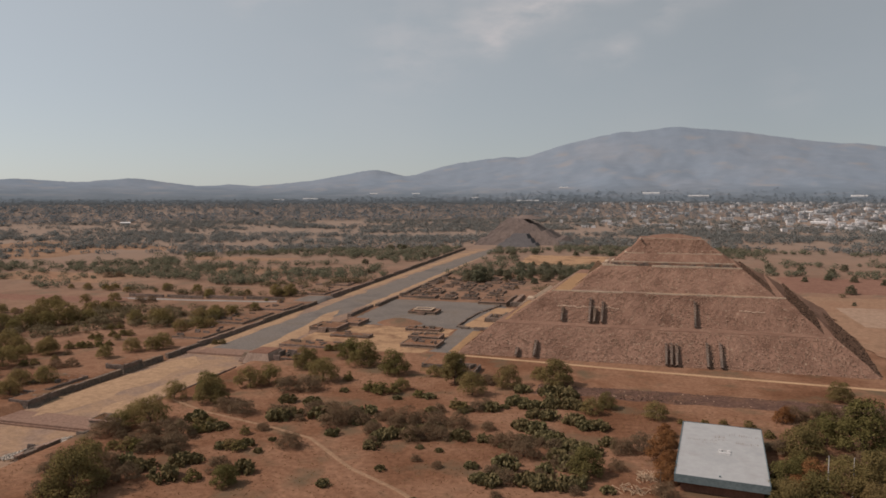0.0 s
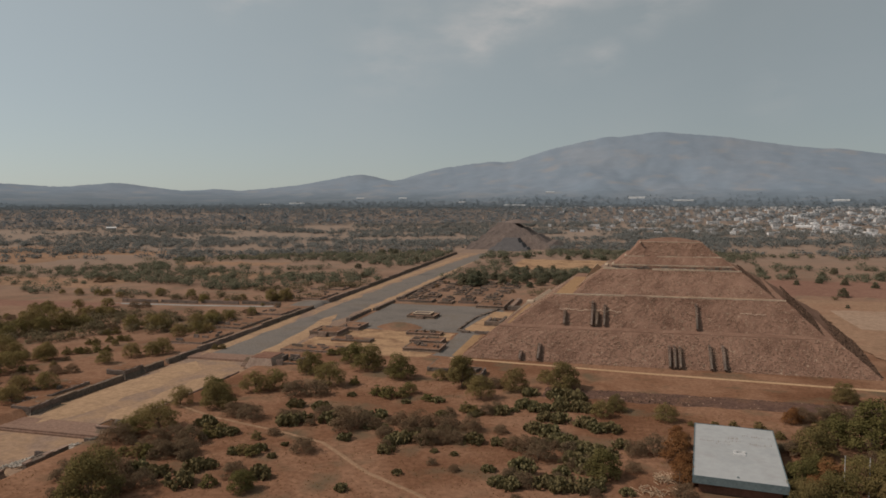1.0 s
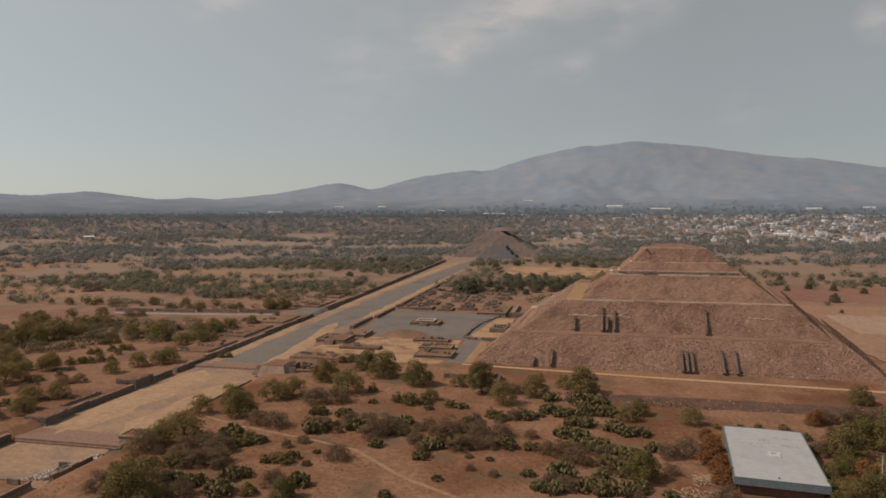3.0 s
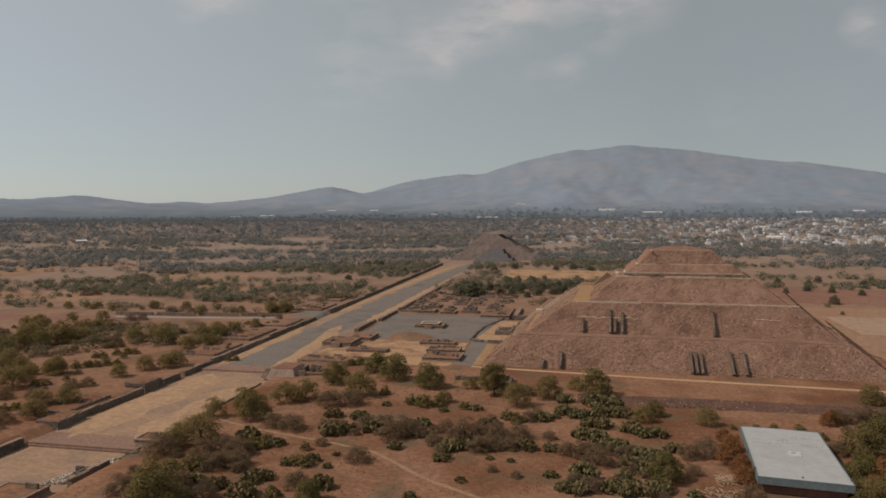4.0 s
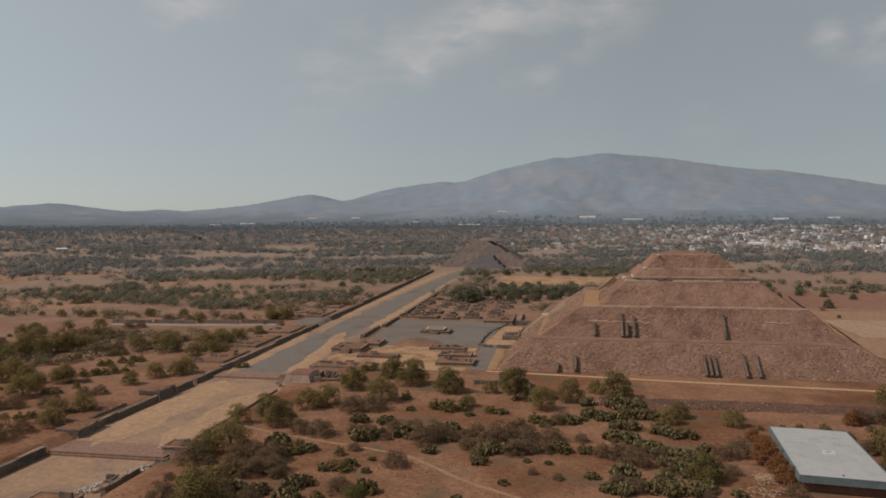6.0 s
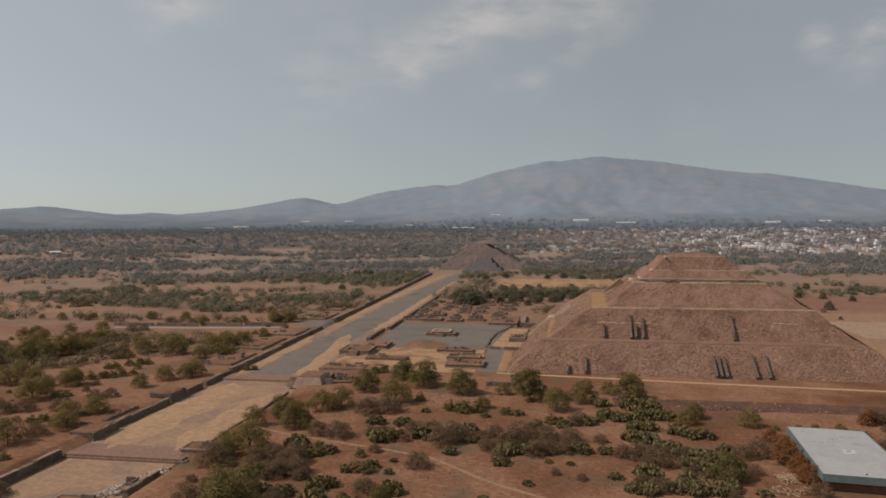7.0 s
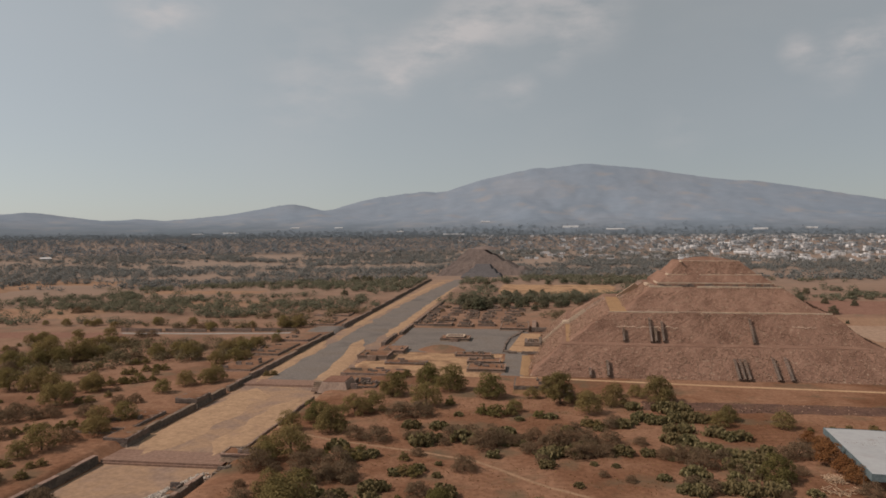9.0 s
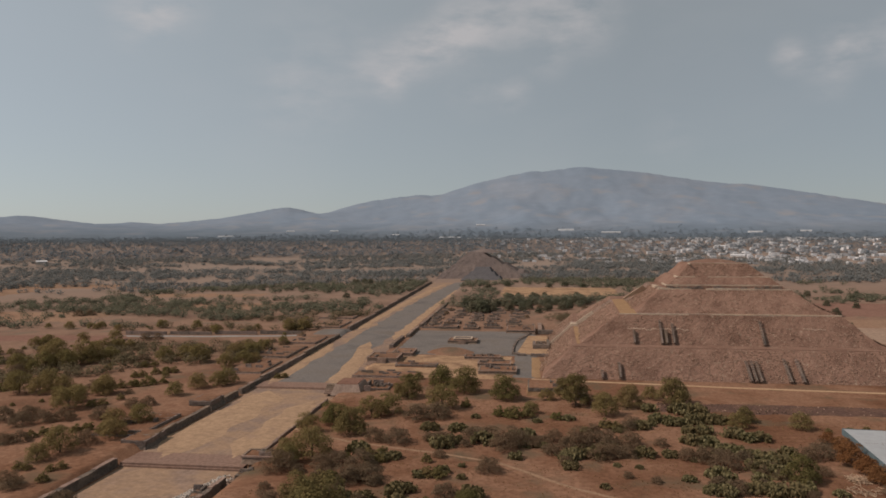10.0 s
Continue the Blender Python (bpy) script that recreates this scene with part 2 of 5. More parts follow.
SCRUB = foliage("thorn_scrub", (0.092, 0.088, 0.052), (0.140, 0.128, 0.074), (0.165, 0.132, 0.082))
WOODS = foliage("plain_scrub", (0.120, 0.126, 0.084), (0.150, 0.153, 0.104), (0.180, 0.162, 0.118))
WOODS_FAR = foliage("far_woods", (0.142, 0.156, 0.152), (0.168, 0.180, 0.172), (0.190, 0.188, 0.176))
WOODS_HAZED = foliage("distant_woods", (0.150, 0.178, 0.197), (0.165, 0.192, 0.211), (0.178, 0.200, 0.215))
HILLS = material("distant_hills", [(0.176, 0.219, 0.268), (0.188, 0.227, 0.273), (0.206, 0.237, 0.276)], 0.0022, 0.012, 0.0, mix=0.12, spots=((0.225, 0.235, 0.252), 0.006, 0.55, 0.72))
# denser woods and fields on the lowest slopes, darkened in colour for their shade
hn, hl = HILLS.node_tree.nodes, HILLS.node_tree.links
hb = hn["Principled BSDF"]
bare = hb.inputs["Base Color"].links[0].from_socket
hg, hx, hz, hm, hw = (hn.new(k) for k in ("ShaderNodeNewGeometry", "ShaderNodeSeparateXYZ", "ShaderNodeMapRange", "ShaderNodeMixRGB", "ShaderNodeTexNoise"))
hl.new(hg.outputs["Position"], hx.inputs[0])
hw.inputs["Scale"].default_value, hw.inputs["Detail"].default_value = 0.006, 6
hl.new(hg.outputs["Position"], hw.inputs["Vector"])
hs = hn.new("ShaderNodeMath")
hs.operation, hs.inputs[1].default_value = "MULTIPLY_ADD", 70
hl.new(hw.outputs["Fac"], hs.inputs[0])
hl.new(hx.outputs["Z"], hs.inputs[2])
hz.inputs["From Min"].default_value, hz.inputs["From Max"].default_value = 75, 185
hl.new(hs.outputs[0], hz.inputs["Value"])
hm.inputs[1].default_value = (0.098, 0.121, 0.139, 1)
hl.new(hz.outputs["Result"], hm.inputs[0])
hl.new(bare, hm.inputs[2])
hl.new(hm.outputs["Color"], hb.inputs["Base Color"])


# ---- building helpers ----
def part(name, bm, mat, parent=None, label="", smooth=False):
    me = bpy.data.meshes.new(name)
    bm.to_mesh(me)
    bm.free()
    return shaped(name, me, mat, parent, label, smooth)


def shaped(name, me, mat, parent=None, label="", smooth=False):
    me.materials.append(mat)
    if smooth:
        me.polygons.foreach_set("use_smooth", [True] * len(me.polygons))
    ob = new(name, me)
    if parent:
        ob.parent = parent
    if label:
        ob["label"] = label
    return ob


def raw(name, verts, faces, mat, parent=None, label="", smooth=False):
    me = bpy.data.meshes.new(name)
    me.from_pydata(np.asarray(verts).tolist(), [], [tuple(f) for f in faces])
    me.update()
    return shaped(name, me, mat, parent, label, smooth)


def quads(name, pts, size, mat, parent=None, label=""):
    """One mesh of loose four-cornered pieces: pts holds each one's four corners, in an array (n, 4, 3)."""
    n = len(pts)
    me = bpy.data.meshes.new(name)
    me.vertices.add(4 * n)
    me.vertices.foreach_set("co", np.asarray(pts, dtype=np.float32).reshape(-1))
    me.loops.add(4 * n)
    me.loops.foreach_set("vertex_index", np.arange(4 * n, dtype=np.int32))
    me.polygons.add(n)
    me.polygons.foreach_set("loop_start", np.arange(0, 4 * n, 4, dtype=np.int32))
    me.update(calc_edges=True)
    return shaped(name, me, mat, parent, label)


def empty(name, x, y, z, turn=0.0, label="", category="", group="", kind=""):
    ob = new(name)
    ob.matrix_world = pose(x, y, z, 0, 0, turn)
    return tagged(ob, label, category, group, kind)


def slab(bm, x0, x1, y0, y1, z0, z1, inset=0.0, wear=0.0, cell=3.0):
    """A block with battered sides, cut into cells whose corners are worn by a little noise."""
    nx, ny, nz = (max(1, int(round(abs(d) / cell))) for d in (x1 - x0, y1 - y0, z1 - z0))
    seed = Vector((x0 * 1.3, y0 * 0.7, z0))

    def at(u, v, w):
        i = inset * w
        p = Vector((x0 + i + (x1 - x0 - 2 * i) * u, y0 + i + (y1 - y0 - 2 * i) * v, z0 + (z1 - z0) * w))
        if wear and w > 0:
            p += noise.noise_vector(p * 0.9 + seed) * wear
        return p
    made = {}

    def vert(i, j, k):
        if (i, j, k) not in made:
            made[i, j, k] = bm.verts.new(at(i / nx, j / ny, k / nz))
        return made[i, j, k]
    for i in range(nx):
        for k in range(nz):
            bm.faces.new([vert(i, 0, k), vert(i + 1, 0, k), vert(i + 1, 0, k + 1), vert(i, 0, k + 1)])
            bm.faces.new([vert(i, ny, k), vert(i, ny, k + 1), vert(i + 1, ny, k + 1), vert(i + 1, ny, k)])
    for j in range(ny):
        for k in range(nz):
            bm.faces.new([vert(0, j, k), vert(0, j, k + 1), vert(0, j + 1, k + 1), vert(0, j + 1, k)])
            bm.faces.new([vert(nx, j, k), vert(nx, j + 1, k), vert(nx, j + 1, k + 1), vert(nx, j, k + 1)])
    for i in range(nx):
        for j in range(ny):
            bm.faces.new([vert(i, j, nz), vert(i + 1, j, nz), vert(i + 1, j + 1, nz), vert(i, j + 1, nz)])
            bm.faces.new([vert(i, j, 0), vert(i, j + 1, 0), vert(i + 1, j + 1, 0), vert(i + 1, j, 0)])


def block(name, x0, x1, y0, y1, z0, z1, mat, parent=None, inset=0.0, wear=0.0, cell=3.0, label=""):
    bm = bmesh.new()
    slab(bm, x0, x1, y0, y1, z0, z1, inset, wear, cell)
    return part(name, bm, mat, parent, label)


# ---- ground ----
WEST, EAST = -270.0, -215.0


def step(a, b, v):
    t = min(1.0, max(0.0, (v - a) / (b - a)))
    return t * t * (3 - 2 * t)


def plain_z(x, y):
    """The lie of the land: it rises to the north and falls to the west."""
    z = 0.0125 * min(1000.0, max(0.0, y - 420)) - 0.012 * min(500.0, max(0.0, -x - 150))
    r = math.hypot(x, y)
    z += 50 * step(1500, 2950, r)
    if r < 900 or y < 0:
        z += 0.9 * noise.noise(Vector((x * 0.014, y * 0.014, 3.1))) + 0.35 * noise.noise(Vector((x * 0.05, y * 0.05, 7.7)))
    return z


def floor_z(y):
    """The floor of the sunken avenue, in courts that step up to the north."""
    return -5.2 + 1.5 * step(236, 240, y) + 0.8 * step(371, 374, y) + 0.0125 * min(1000.0, max(0.0, y - 420))


def ground_z(x, y):
    z = plain_z(x, y)
    edge = min(step(WEST - 1.5, WEST, x), 1 - step(EAST - 1, EAST + 3, x), step(20, 40, y), 1 - step(1120, 1150, y))
    z += (floor_z(y) - 0.25 - z) * edge
    # level apron under the great pyramid and its court
    flat = min(step(-125, -100, x), 1 - step(125, 160, x), step(335, 352, y), 1 - step(625, 660, y))
    z += (-0.1 - z) * flat
    court = min(step(-216, -209, x), 1 - step(-125, -100, x), step(395, 415, y), 1 - step(590, 640, y))
    return z + (0.008 * (y - 420) - z) * court


def spread(a, b, fine, lo, hi, grow=1.11):
    """Grid lines from lo to hi, even between a and b and ever wider beyond."""
    mid = list(np.arange(a, b + fine * 0.5, fine))
    out, v, s = [], mid[-1], fine
    while v < hi:
        s *= grow
        v = min(hi, v + s)
        out.append(v)
    low, v, s = [], mid[0], fine
    while v > lo:
        s *= grow
        v = max(lo, v - s)
        low.append(v)
    return low[::-1] + mid + out


gx, gy = spread(-420, 150, 3.0, -4900, 4900), spread(150, 640, 3.0, -4900, 4900)
verts = [(x, y, ground_z(x, y)) for y in gy for x in gx]
W = len(gx)
faces = [(j * W + i, j * W + i + 1, j * W + W + i + 1, j * W + W + i) for j in range(len(gy) - 1) for i in range(W - 1)]
# the far plain's soil greys and pales with distance: haze put into its colour
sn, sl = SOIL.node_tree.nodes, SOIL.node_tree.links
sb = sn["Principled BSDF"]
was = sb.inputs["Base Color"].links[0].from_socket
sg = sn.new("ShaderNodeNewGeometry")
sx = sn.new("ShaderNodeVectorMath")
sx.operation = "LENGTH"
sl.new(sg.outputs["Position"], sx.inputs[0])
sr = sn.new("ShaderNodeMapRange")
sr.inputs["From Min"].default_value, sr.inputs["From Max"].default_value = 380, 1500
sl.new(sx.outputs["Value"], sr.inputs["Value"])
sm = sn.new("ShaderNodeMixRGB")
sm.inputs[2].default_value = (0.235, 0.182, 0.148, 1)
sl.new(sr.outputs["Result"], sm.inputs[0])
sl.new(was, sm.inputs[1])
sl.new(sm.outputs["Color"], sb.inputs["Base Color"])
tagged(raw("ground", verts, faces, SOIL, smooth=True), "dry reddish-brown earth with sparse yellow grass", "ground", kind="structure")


def ribbon(name, centre, width, mat, lift=0.12, zfun=ground_z, ragged=0.25, taper=0.0):
    """A strip of trodden earth that follows the ground along a line of places, its edges uneven."""
    pts = []
    for (x0, y0), (x1, y1) in zip(centre, centre[1:]):
        n = max(2, int(math.hypot(x1 - x0, y1 - y0) / 2.5))
        pts += [(x0 + (x1 - x0) * k / n, y0 + (y1 - y0) * k / n) for k in range(n)]
    pts.append(centre[-1])
    verts, faces, cols = [], [], 4
    for k, (x, y) in enumerate(pts):
        a, b = pts[max(0, k - 1)], pts[min(len(pts) - 1, k + 1)]
        d = Vector((b[0] - a[0], b[1] - a[1])).normalized()
        for c in range(cols + 1):
            s = (c / cols - 0.5) * width * (min(1.0, (0.15 + min(k, len(pts) - 1 - k)) * 2.5 / taper) if taper else 1.0)
            if c in (0, cols):
                s *= 1 + ragged * noise.noise(Vector((x * 0.05, y * 0.05, c * 5.0)))
            px, py = x - d.y * s, y + d.x * s
            verts.append((px, py, zfun(px, py) + (lift if c not in (0, cols) else -0.05)))
    for k in range(len(pts) - 1):
        for c in range(cols):
            i = k * (cols + 1) + c
            faces.append((i, i + 1, i + cols + 2, i + cols + 1))
    return raw(name, verts, faces, mat, smooth=True)


def patch(name, x0, x1, y0, y1, mat, lift, zfun, ragged=2.5, cell=3.0):
    """A sheet of other surface laid on the ground, with a wandering outline."""
    nx, ny = max(2, int((x1 - x0) / cell)), max(2, int((y1 - y0) / cell))
    verts, faces = [], []
    for j in range(ny + 1):
        for i in range(nx + 1):
            x, y = x0 + (x1 - x0) * i / nx, y0 + (y1 - y0) * j / ny
            if i in (0, nx):
                x += ragged * noise.noise(Vector((x * 0.1, y * 0.09, 1.0)))
            if j in (0, ny):
                y += ragged * noise.noise(Vector((x * 0.09, y * 0.1, 2.0)))
            verts.append((x, y, zfun(x, y) + (lift if 0 < i < nx and 0 < j < ny else -0.1)))
    for j in range(ny):
        for i in range(nx):
            k = j * (nx + 1) + i
            faces.append((k, k + 1, k + nx + 2, k + nx + 1))
    return raw(name, verts, faces, mat, smooth=True)


def avenue_z(x, y):
    return floor_z(y) - 0.25


tagged(patch("avenue_floor", WEST + 0.5, EAST + 1, 40, 1160, DIRT, 0.18, avenue_z, 1.0), "pale trodden dirt floor of a wide sunken avenue", "road", kind="structure")
for line, wide in (([(-256, 244), (-257, 300), (-254, 340), (-258, 366)], 23), ([(-227, 246), (-226, 300), (-224, 345)], 15), ([(-263, 376), (-264, 440), (-266, 528)], 10), ([(-224, 382), (-227, 425), (-231, 470), (-236, 505), (-238, 536)], 14), ([(-264, 598), (-263, 700), (-259, 850), (-252, 990), (-246, 1090)], 8), ([(-221, 548), (-219, 620), (-218, 750), (-216, 880), (-213, 1000)], 11)):
    tagged(ribbon("dry_grass_strip", line, wide, DRYGRASS, 0.16, lambda x, y: floor_z(y), 0.5, 18.0), "dry yellow grass over the avenue floor", "grass", kind="structure")


def paving_z(x, y):
    return floor_z(y)


tagged(ribbon("pavement", [(-246, 372), (-246, 420), (-243, 500), (-240, 640), (-237, 800), (-228, 980), (-215, 1150)], 30, GREY, 0.1, paving_z), "grey cobbled surface worn along the middle of the avenue", "pavement", kind="structure")
tagged(patch("plaza", -208, -104, 470, 588, GREY, 0.12, ground_z, 4), "grey cobbled plaza in front of the great pyramid", "pavement", kind="structure")
tagged(patch("side_court", -296, -269, 560, 594, GREY, 0.16, ground_z, 3), "grey cobbled opening in the avenue's western wall", "pavement", kind="structure")
tagged(patch("plaza_arm", -121, -104, 398, 474, GREY, 0.14, ground_z, 2), "grey cobbled way along the foot of the pyramid", "pavement", kind="structure")
tagged(ribbon("path", [(-108, 397), (-60, 392.5), (4, 386), (60, 382), (130, 377), (240, 368)], 4.2, PATH), "pale dirt path along the foot of the pyramid", "path", kind="structure")
tagged(ribbon("path_worn", [(-222, 290), (-205, 274), (-180, 261), (-144, 251), (-121, 243), (-93, 218), (-72, 206), (-40, 180)], 2.2, FOOTPATH, 0.07), "narrow footpath worn through dry grass", "path", kind="structure")
tagged(patch("rubble_strip", -48, 150, 327, 347, RUBBLE, 0.2, ground_z, 4), "strip of grey broken stone beside the path", "rubble", kind="structure")


tagged(patch("verge", -110, -102, 400, 470, OCHRE, 0.16, ground_z, 2, 2), "strip of bright ochre earth at the pyramid's foot", "ground", kind="structure")
tagged(patch("court", -216, -120, 392, 470, COURT, 0.1, ground_z, 5), "tan trodden earth between the ruins", "ground", kind="structure")
tagged(patch("field_tan", -150, 5, 880, 1010, COURT, 0.5, plain_z, 12, 8), "bare tan field beyond the pyramid", "field", kind="structure")
tagged(patch("field_red", 142, 420, 710, 830, REDFIELD, 0.5, plain_z, 10, 8), "bare red ploughed field", "field", kind="structure")
tagged(patch("field_ploughed", 150, 300, 540, 632, PALEFIELD, 0.55, plain_z, 4, 6), "pale bare strip of field beside the pyramid", "field", kind="structure")
tagged(patch("field_pale", 136, 420, 425, 690, FIELD, 0.4, plain_z, 10, 8), "bare pale field beside the pyramid", "field", kind="structure")
tagged(patch("field_plum", -640, -450, 520, 552, REDFIELD, 0.4, plain_z, 8, 6), "bare plum-red field beside the service road", "field", kind="structure")
tagged(patch("field_west", -1150, -850, 830, 1120, FIELD, 0.6, plain_z, 25, 12), "bare pale field on the plain", "field", kind="structure")
for fx0, fx1, fy0, fy1 in ((-760, -560, 640, 720), (-520, -400, 740, 800), (-900, -700, 1000, 1080), (-640, -470, 880, 930)):
    tagged(patch("field_dry", fx0, fx1, fy0, fy1, FIELD, 0.5, plain_z, 22, 10), "strip of bare dry field on the plain", "field", kind="structure")
# low earth mound by the plaza
verts, faces, n = [(-166, 481, 4.4)], [], 24
for r, z in ((5, 3.8), (10, 2.2), (15, -0.3)):
    for i in range(n):
        a = 2 * math.pi * i / n
        verts.append((-166 + r * 1.3 * math.cos(a), 481 + r * 0.8 * math.sin(a), z + 0.4 * noise.noise(Vector((r, i * 0.5, 2)))))
for i in range(n):
    faces.append((0, 1 + i, 1 + (i + 1) % n))
    for k in range(2):
        a, b = 1 + k * n + i, 1 + k * n + (i + 1) % n
        faces.append((a, a + n, b + n, b))
tagged(raw("earth_mound", verts, faces, SOIL, smooth=True), "low brown earth mound beside the plaza", "mound")


# ---- hills on the horizon ----
BEARING = (-180, -90, -60, -48.5, -46.4, -42.9, -39.1, -36.2, -34.3, -32.3, -30.3, -26.1, -22.2, -21, -20, -18.4, -15, -11.3, -9.7, -9.1, -5.8, -2.2, -1.3, -0.2, 2.4, 7.3, 11.3, 14.0, 14.6, 17.4, 22, 26, 60, 120, 180)
SKYLINE = (1.2, 1.4, 1.3, 1.02, 1.14, 0.9, 1.26, 0.85, 0.64, 0.82, 0.68, 1.1, 1.84, 2.05, 1.87, 1.43, 2.43, 2.97, 3.06, 2.92, 3.99, 4.76, 4.93, 4.86, 5.22, 4.68, 3.96, 3.58, 3.64, 3.15, 2.25, 1.5, 1.6, 1.2, 1.2)


def ridge(az, sharp=True):
    """How high the skyline stands, in degrees, by compass bearing; the slopes below it follow a smoother line."""
    e = sum(np.interp(az + d, BEARING, SKYLINE) for d in ((-0.5, 0, 0.5) if sharp else (-4, -2, 0, 2, 4))) / (3 if sharp else 5)
    if not sharp:
        return e
    return e + 0.04 * noise.noise(Vector((az * 1.1, 0, 0))) + 0.04 * noise.noise(Vector((az * 3.3, 4, 0))) + 0.02 * noise.noise(Vector((az * 9.0, 7, 0)))


FOOT, FAR = 2900.0, 4800.0


def hill_z(x, y):
    """The slopes round the plain, with gullies that run down them, up to the skyline."""
    r, az = math.hypot(x, y), math.degrees(math.atan2(x, y))
    low = plain_z(x, y)
    u = min(1.0, max(0.0, (r - FOOT) / (FAR - FOOT)))
    w = step(0.86, 1.0, u)
    top = 94 + FAR * math.tan(radians(ridge(az) * w + ridge(az, False) * (1 - w)))
    fold = 1 + (1 - u) * 0.5 * noise.fractal(Vector((x * 0.0011, y * 0.0011, 0.5)), 0.6, 2.0, 5)
    return low - 6 * (1 - min(1.0, u * 8)) + (top - low) * u ** 1.9 * fold


verts, faces, NA, NR = [], [], 1440, 36
for j in range(NR + 1):
    for i in range(NA):
        az = -180 + 360 * i / NA
        r = FOOT + (FAR - FOOT) * j / NR
        x, y = r * math.sin(radians(az)), r * math.cos(radians(az))
        verts.append((x, y, hill_z(x, y)))
for j in range(NR):
    for i in range(NA):
        k = (i + 1) % NA
        faces.append((j * NA + i, j * NA + k, (j + 1) * NA + k, (j + 1) * NA + i))
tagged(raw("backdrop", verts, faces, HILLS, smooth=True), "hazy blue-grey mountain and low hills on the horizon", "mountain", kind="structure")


# ---- the great stepped pyramid ----
PX0, PX1, PY0, PY1 = -103.0, 123.0, 399.5, 625.0


def terrace(name, low, z0, high, z1, parent, mat=PYRAMID, wear=0.5, cell=2.2, label="", cap=True, skew=(0, 0), west=(0, 0)):
    """One sloping body of rubble between two rectangles, its faces rough and uneven."""
    verts, faces = [], []
    c0 = [(low[0], low[2]), (low[1], low[2]), (low[1] + skew[0], low[3]), (low[0] + west[0], low[3])]
    c1 = [(high[0], high[2]), (high[1], high[2]), (high[1] + skew[1], high[3]), (high[0] + west[1], high[3])]
    rows = max(2, int(math.hypot(z1 - z0, high[2] - low[2]) / cell))
    for e in range(4):
        a0, b0, a1, b1 = c0[e], c0[(e + 1) % 4], c1[e], c1[(e + 1) % 4]
        n = max(2, int(math.hypot(b0[0] - a0[0], b0[1] - a0[1]) / cell))
        base = len(verts)
        for r in range(rows + 1):
            w = r / rows
            for i in range(n + 1):
                u = i / n
                p = Vector((a0[0] + (b0[0] - a0[0]) * u, a0[1] + (b0[1] - a0[1]) * u, z0)) * (1 - w) + Vector((a1[0] + (b1[0] - a1[0]) * u, a1[1] + (b1[1] - a1[1]) * u, z1)) * w
                k = wear * (0.4 if r in (0, rows) else 1.0)
                v = noise.noise_vector(p * 0.12) * k + noise.noise_vector(p * 0.6) * k * 0.6
                verts.append(p + v)
        for r in range(rows):
            for i in range(n):
                q = base + r * (n + 1) + i
                faces.append((q, q + 1, q + n + 2, q + n + 1))
    seen, where, kept_verts = {}, [], []
    for v in verts:
        key = (round(v.x, 2), round(v.y, 2), round(v.z, 2))
        if key not in seen:
            seen[key] = len(kept_verts)
            kept_verts.append(v)
        where.append(seen[key])
    faces = [tuple(where[i] for i in f) for f in faces]
    if cap:
        lip = []
        base = 0
        for e in range(4):
            a0, b0 = c0[e], c0[(e + 1) % 4]
            n = max(2, int(math.hypot(b0[0] - a0[0], b0[1] - a0[1]) / cell))
            lip += [where[base + rows * (n + 1) + i] for i in range(n)]
            base += (rows + 1) * (n + 1)
        mid = len(kept_verts)
        kept_verts.append(Vector(((high[0] + high[1]) / 2, (high[2] + high[3]) / 2, z1 - 0.2)))
        faces += [(a, b, mid) for a, b in zip(lip, lip[1:] + lip[:1])]
    verts = kept_verts
    return raw(name, verts, faces, mat, parent, label)


def inset(w, e, s, n):
    return (PX0 + w, PX1 - e, PY0 + s, PY1 - n)


pyramid = empty("stepped_pyramid", 10, 512, 0, 0, "huge reddish-brown rubble pyramid in five sloping stages", "pyramid")
pyr = []
for z0, z1, low, high, skew, west in ((-0.6, 15.8, (0, 0, 0, 0), (19.5, 18, 20, 17), (28, 17), (16, 11)), (15.6, 33.4, (24.5, 21, 31.5, 20), (51, 39, 46.5, 44), (20, 10), (10, 8)),
                          (33.2, 47.4, (62.5, 43, 52.5, 47), (81, 59.5, 75.5, 74), (13, 3), (8, 5)), (47.2, 49.8, (86, 63, 78, 77), (86.5, 63.5, 78.5, 77.5), (3, 3), (4, 4)),
                          (49.6, 55.4, (86.5, 63.5, 78.5, 77.5), (95, 70, 85, 84), (3, 1), (4, 2)), (55.2, 64.5, (96.5, 71.5, 86, 85), (105, 81, 97.5, 100), (0, 0), (2, 0))):
    pyr.append(terrace("stage", inset(*low), z0, inset(*high), z1, pyramid, skew=skew, west=west))
for ob in pyr:
    ob.matrix_parent_inverse = pyramid.matrix_world.inverted()


def kept(ob, parent):
    """Hangs a part built in world places under its thing."""
    ob.parent = parent
    ob.matrix_parent_inverse = parent.matrix_world.inverted()
    return ob


# low crown of earth on the summit
verts, faces, n = [(22, 511, 67.2)], [], 28
for r, z in ((7, 66.8), (13, 65.9), (19, 64.3)):
    for i in range(n):
        a = 2 * math.pi * i / n
        verts.append((22 + r * 0.98 * math.cos(a), 511 + r * 0.7 * math.sin(a), z + 0.25 * noise.noise(Vector((r, i * 0.8, 0)))))
for i in range(n):
    faces.append((0, 1 + i, 1 + (i + 1) % n))
    for k in range(2):
        a, b = 1 + k * n + i, 1 + k * n + (i + 1) % n
        faces.append((a, a + n, b + n, b))
kept(raw("summit", verts, faces, PYRAMID, None, "low mound of earth on the summit", True), pyramid)


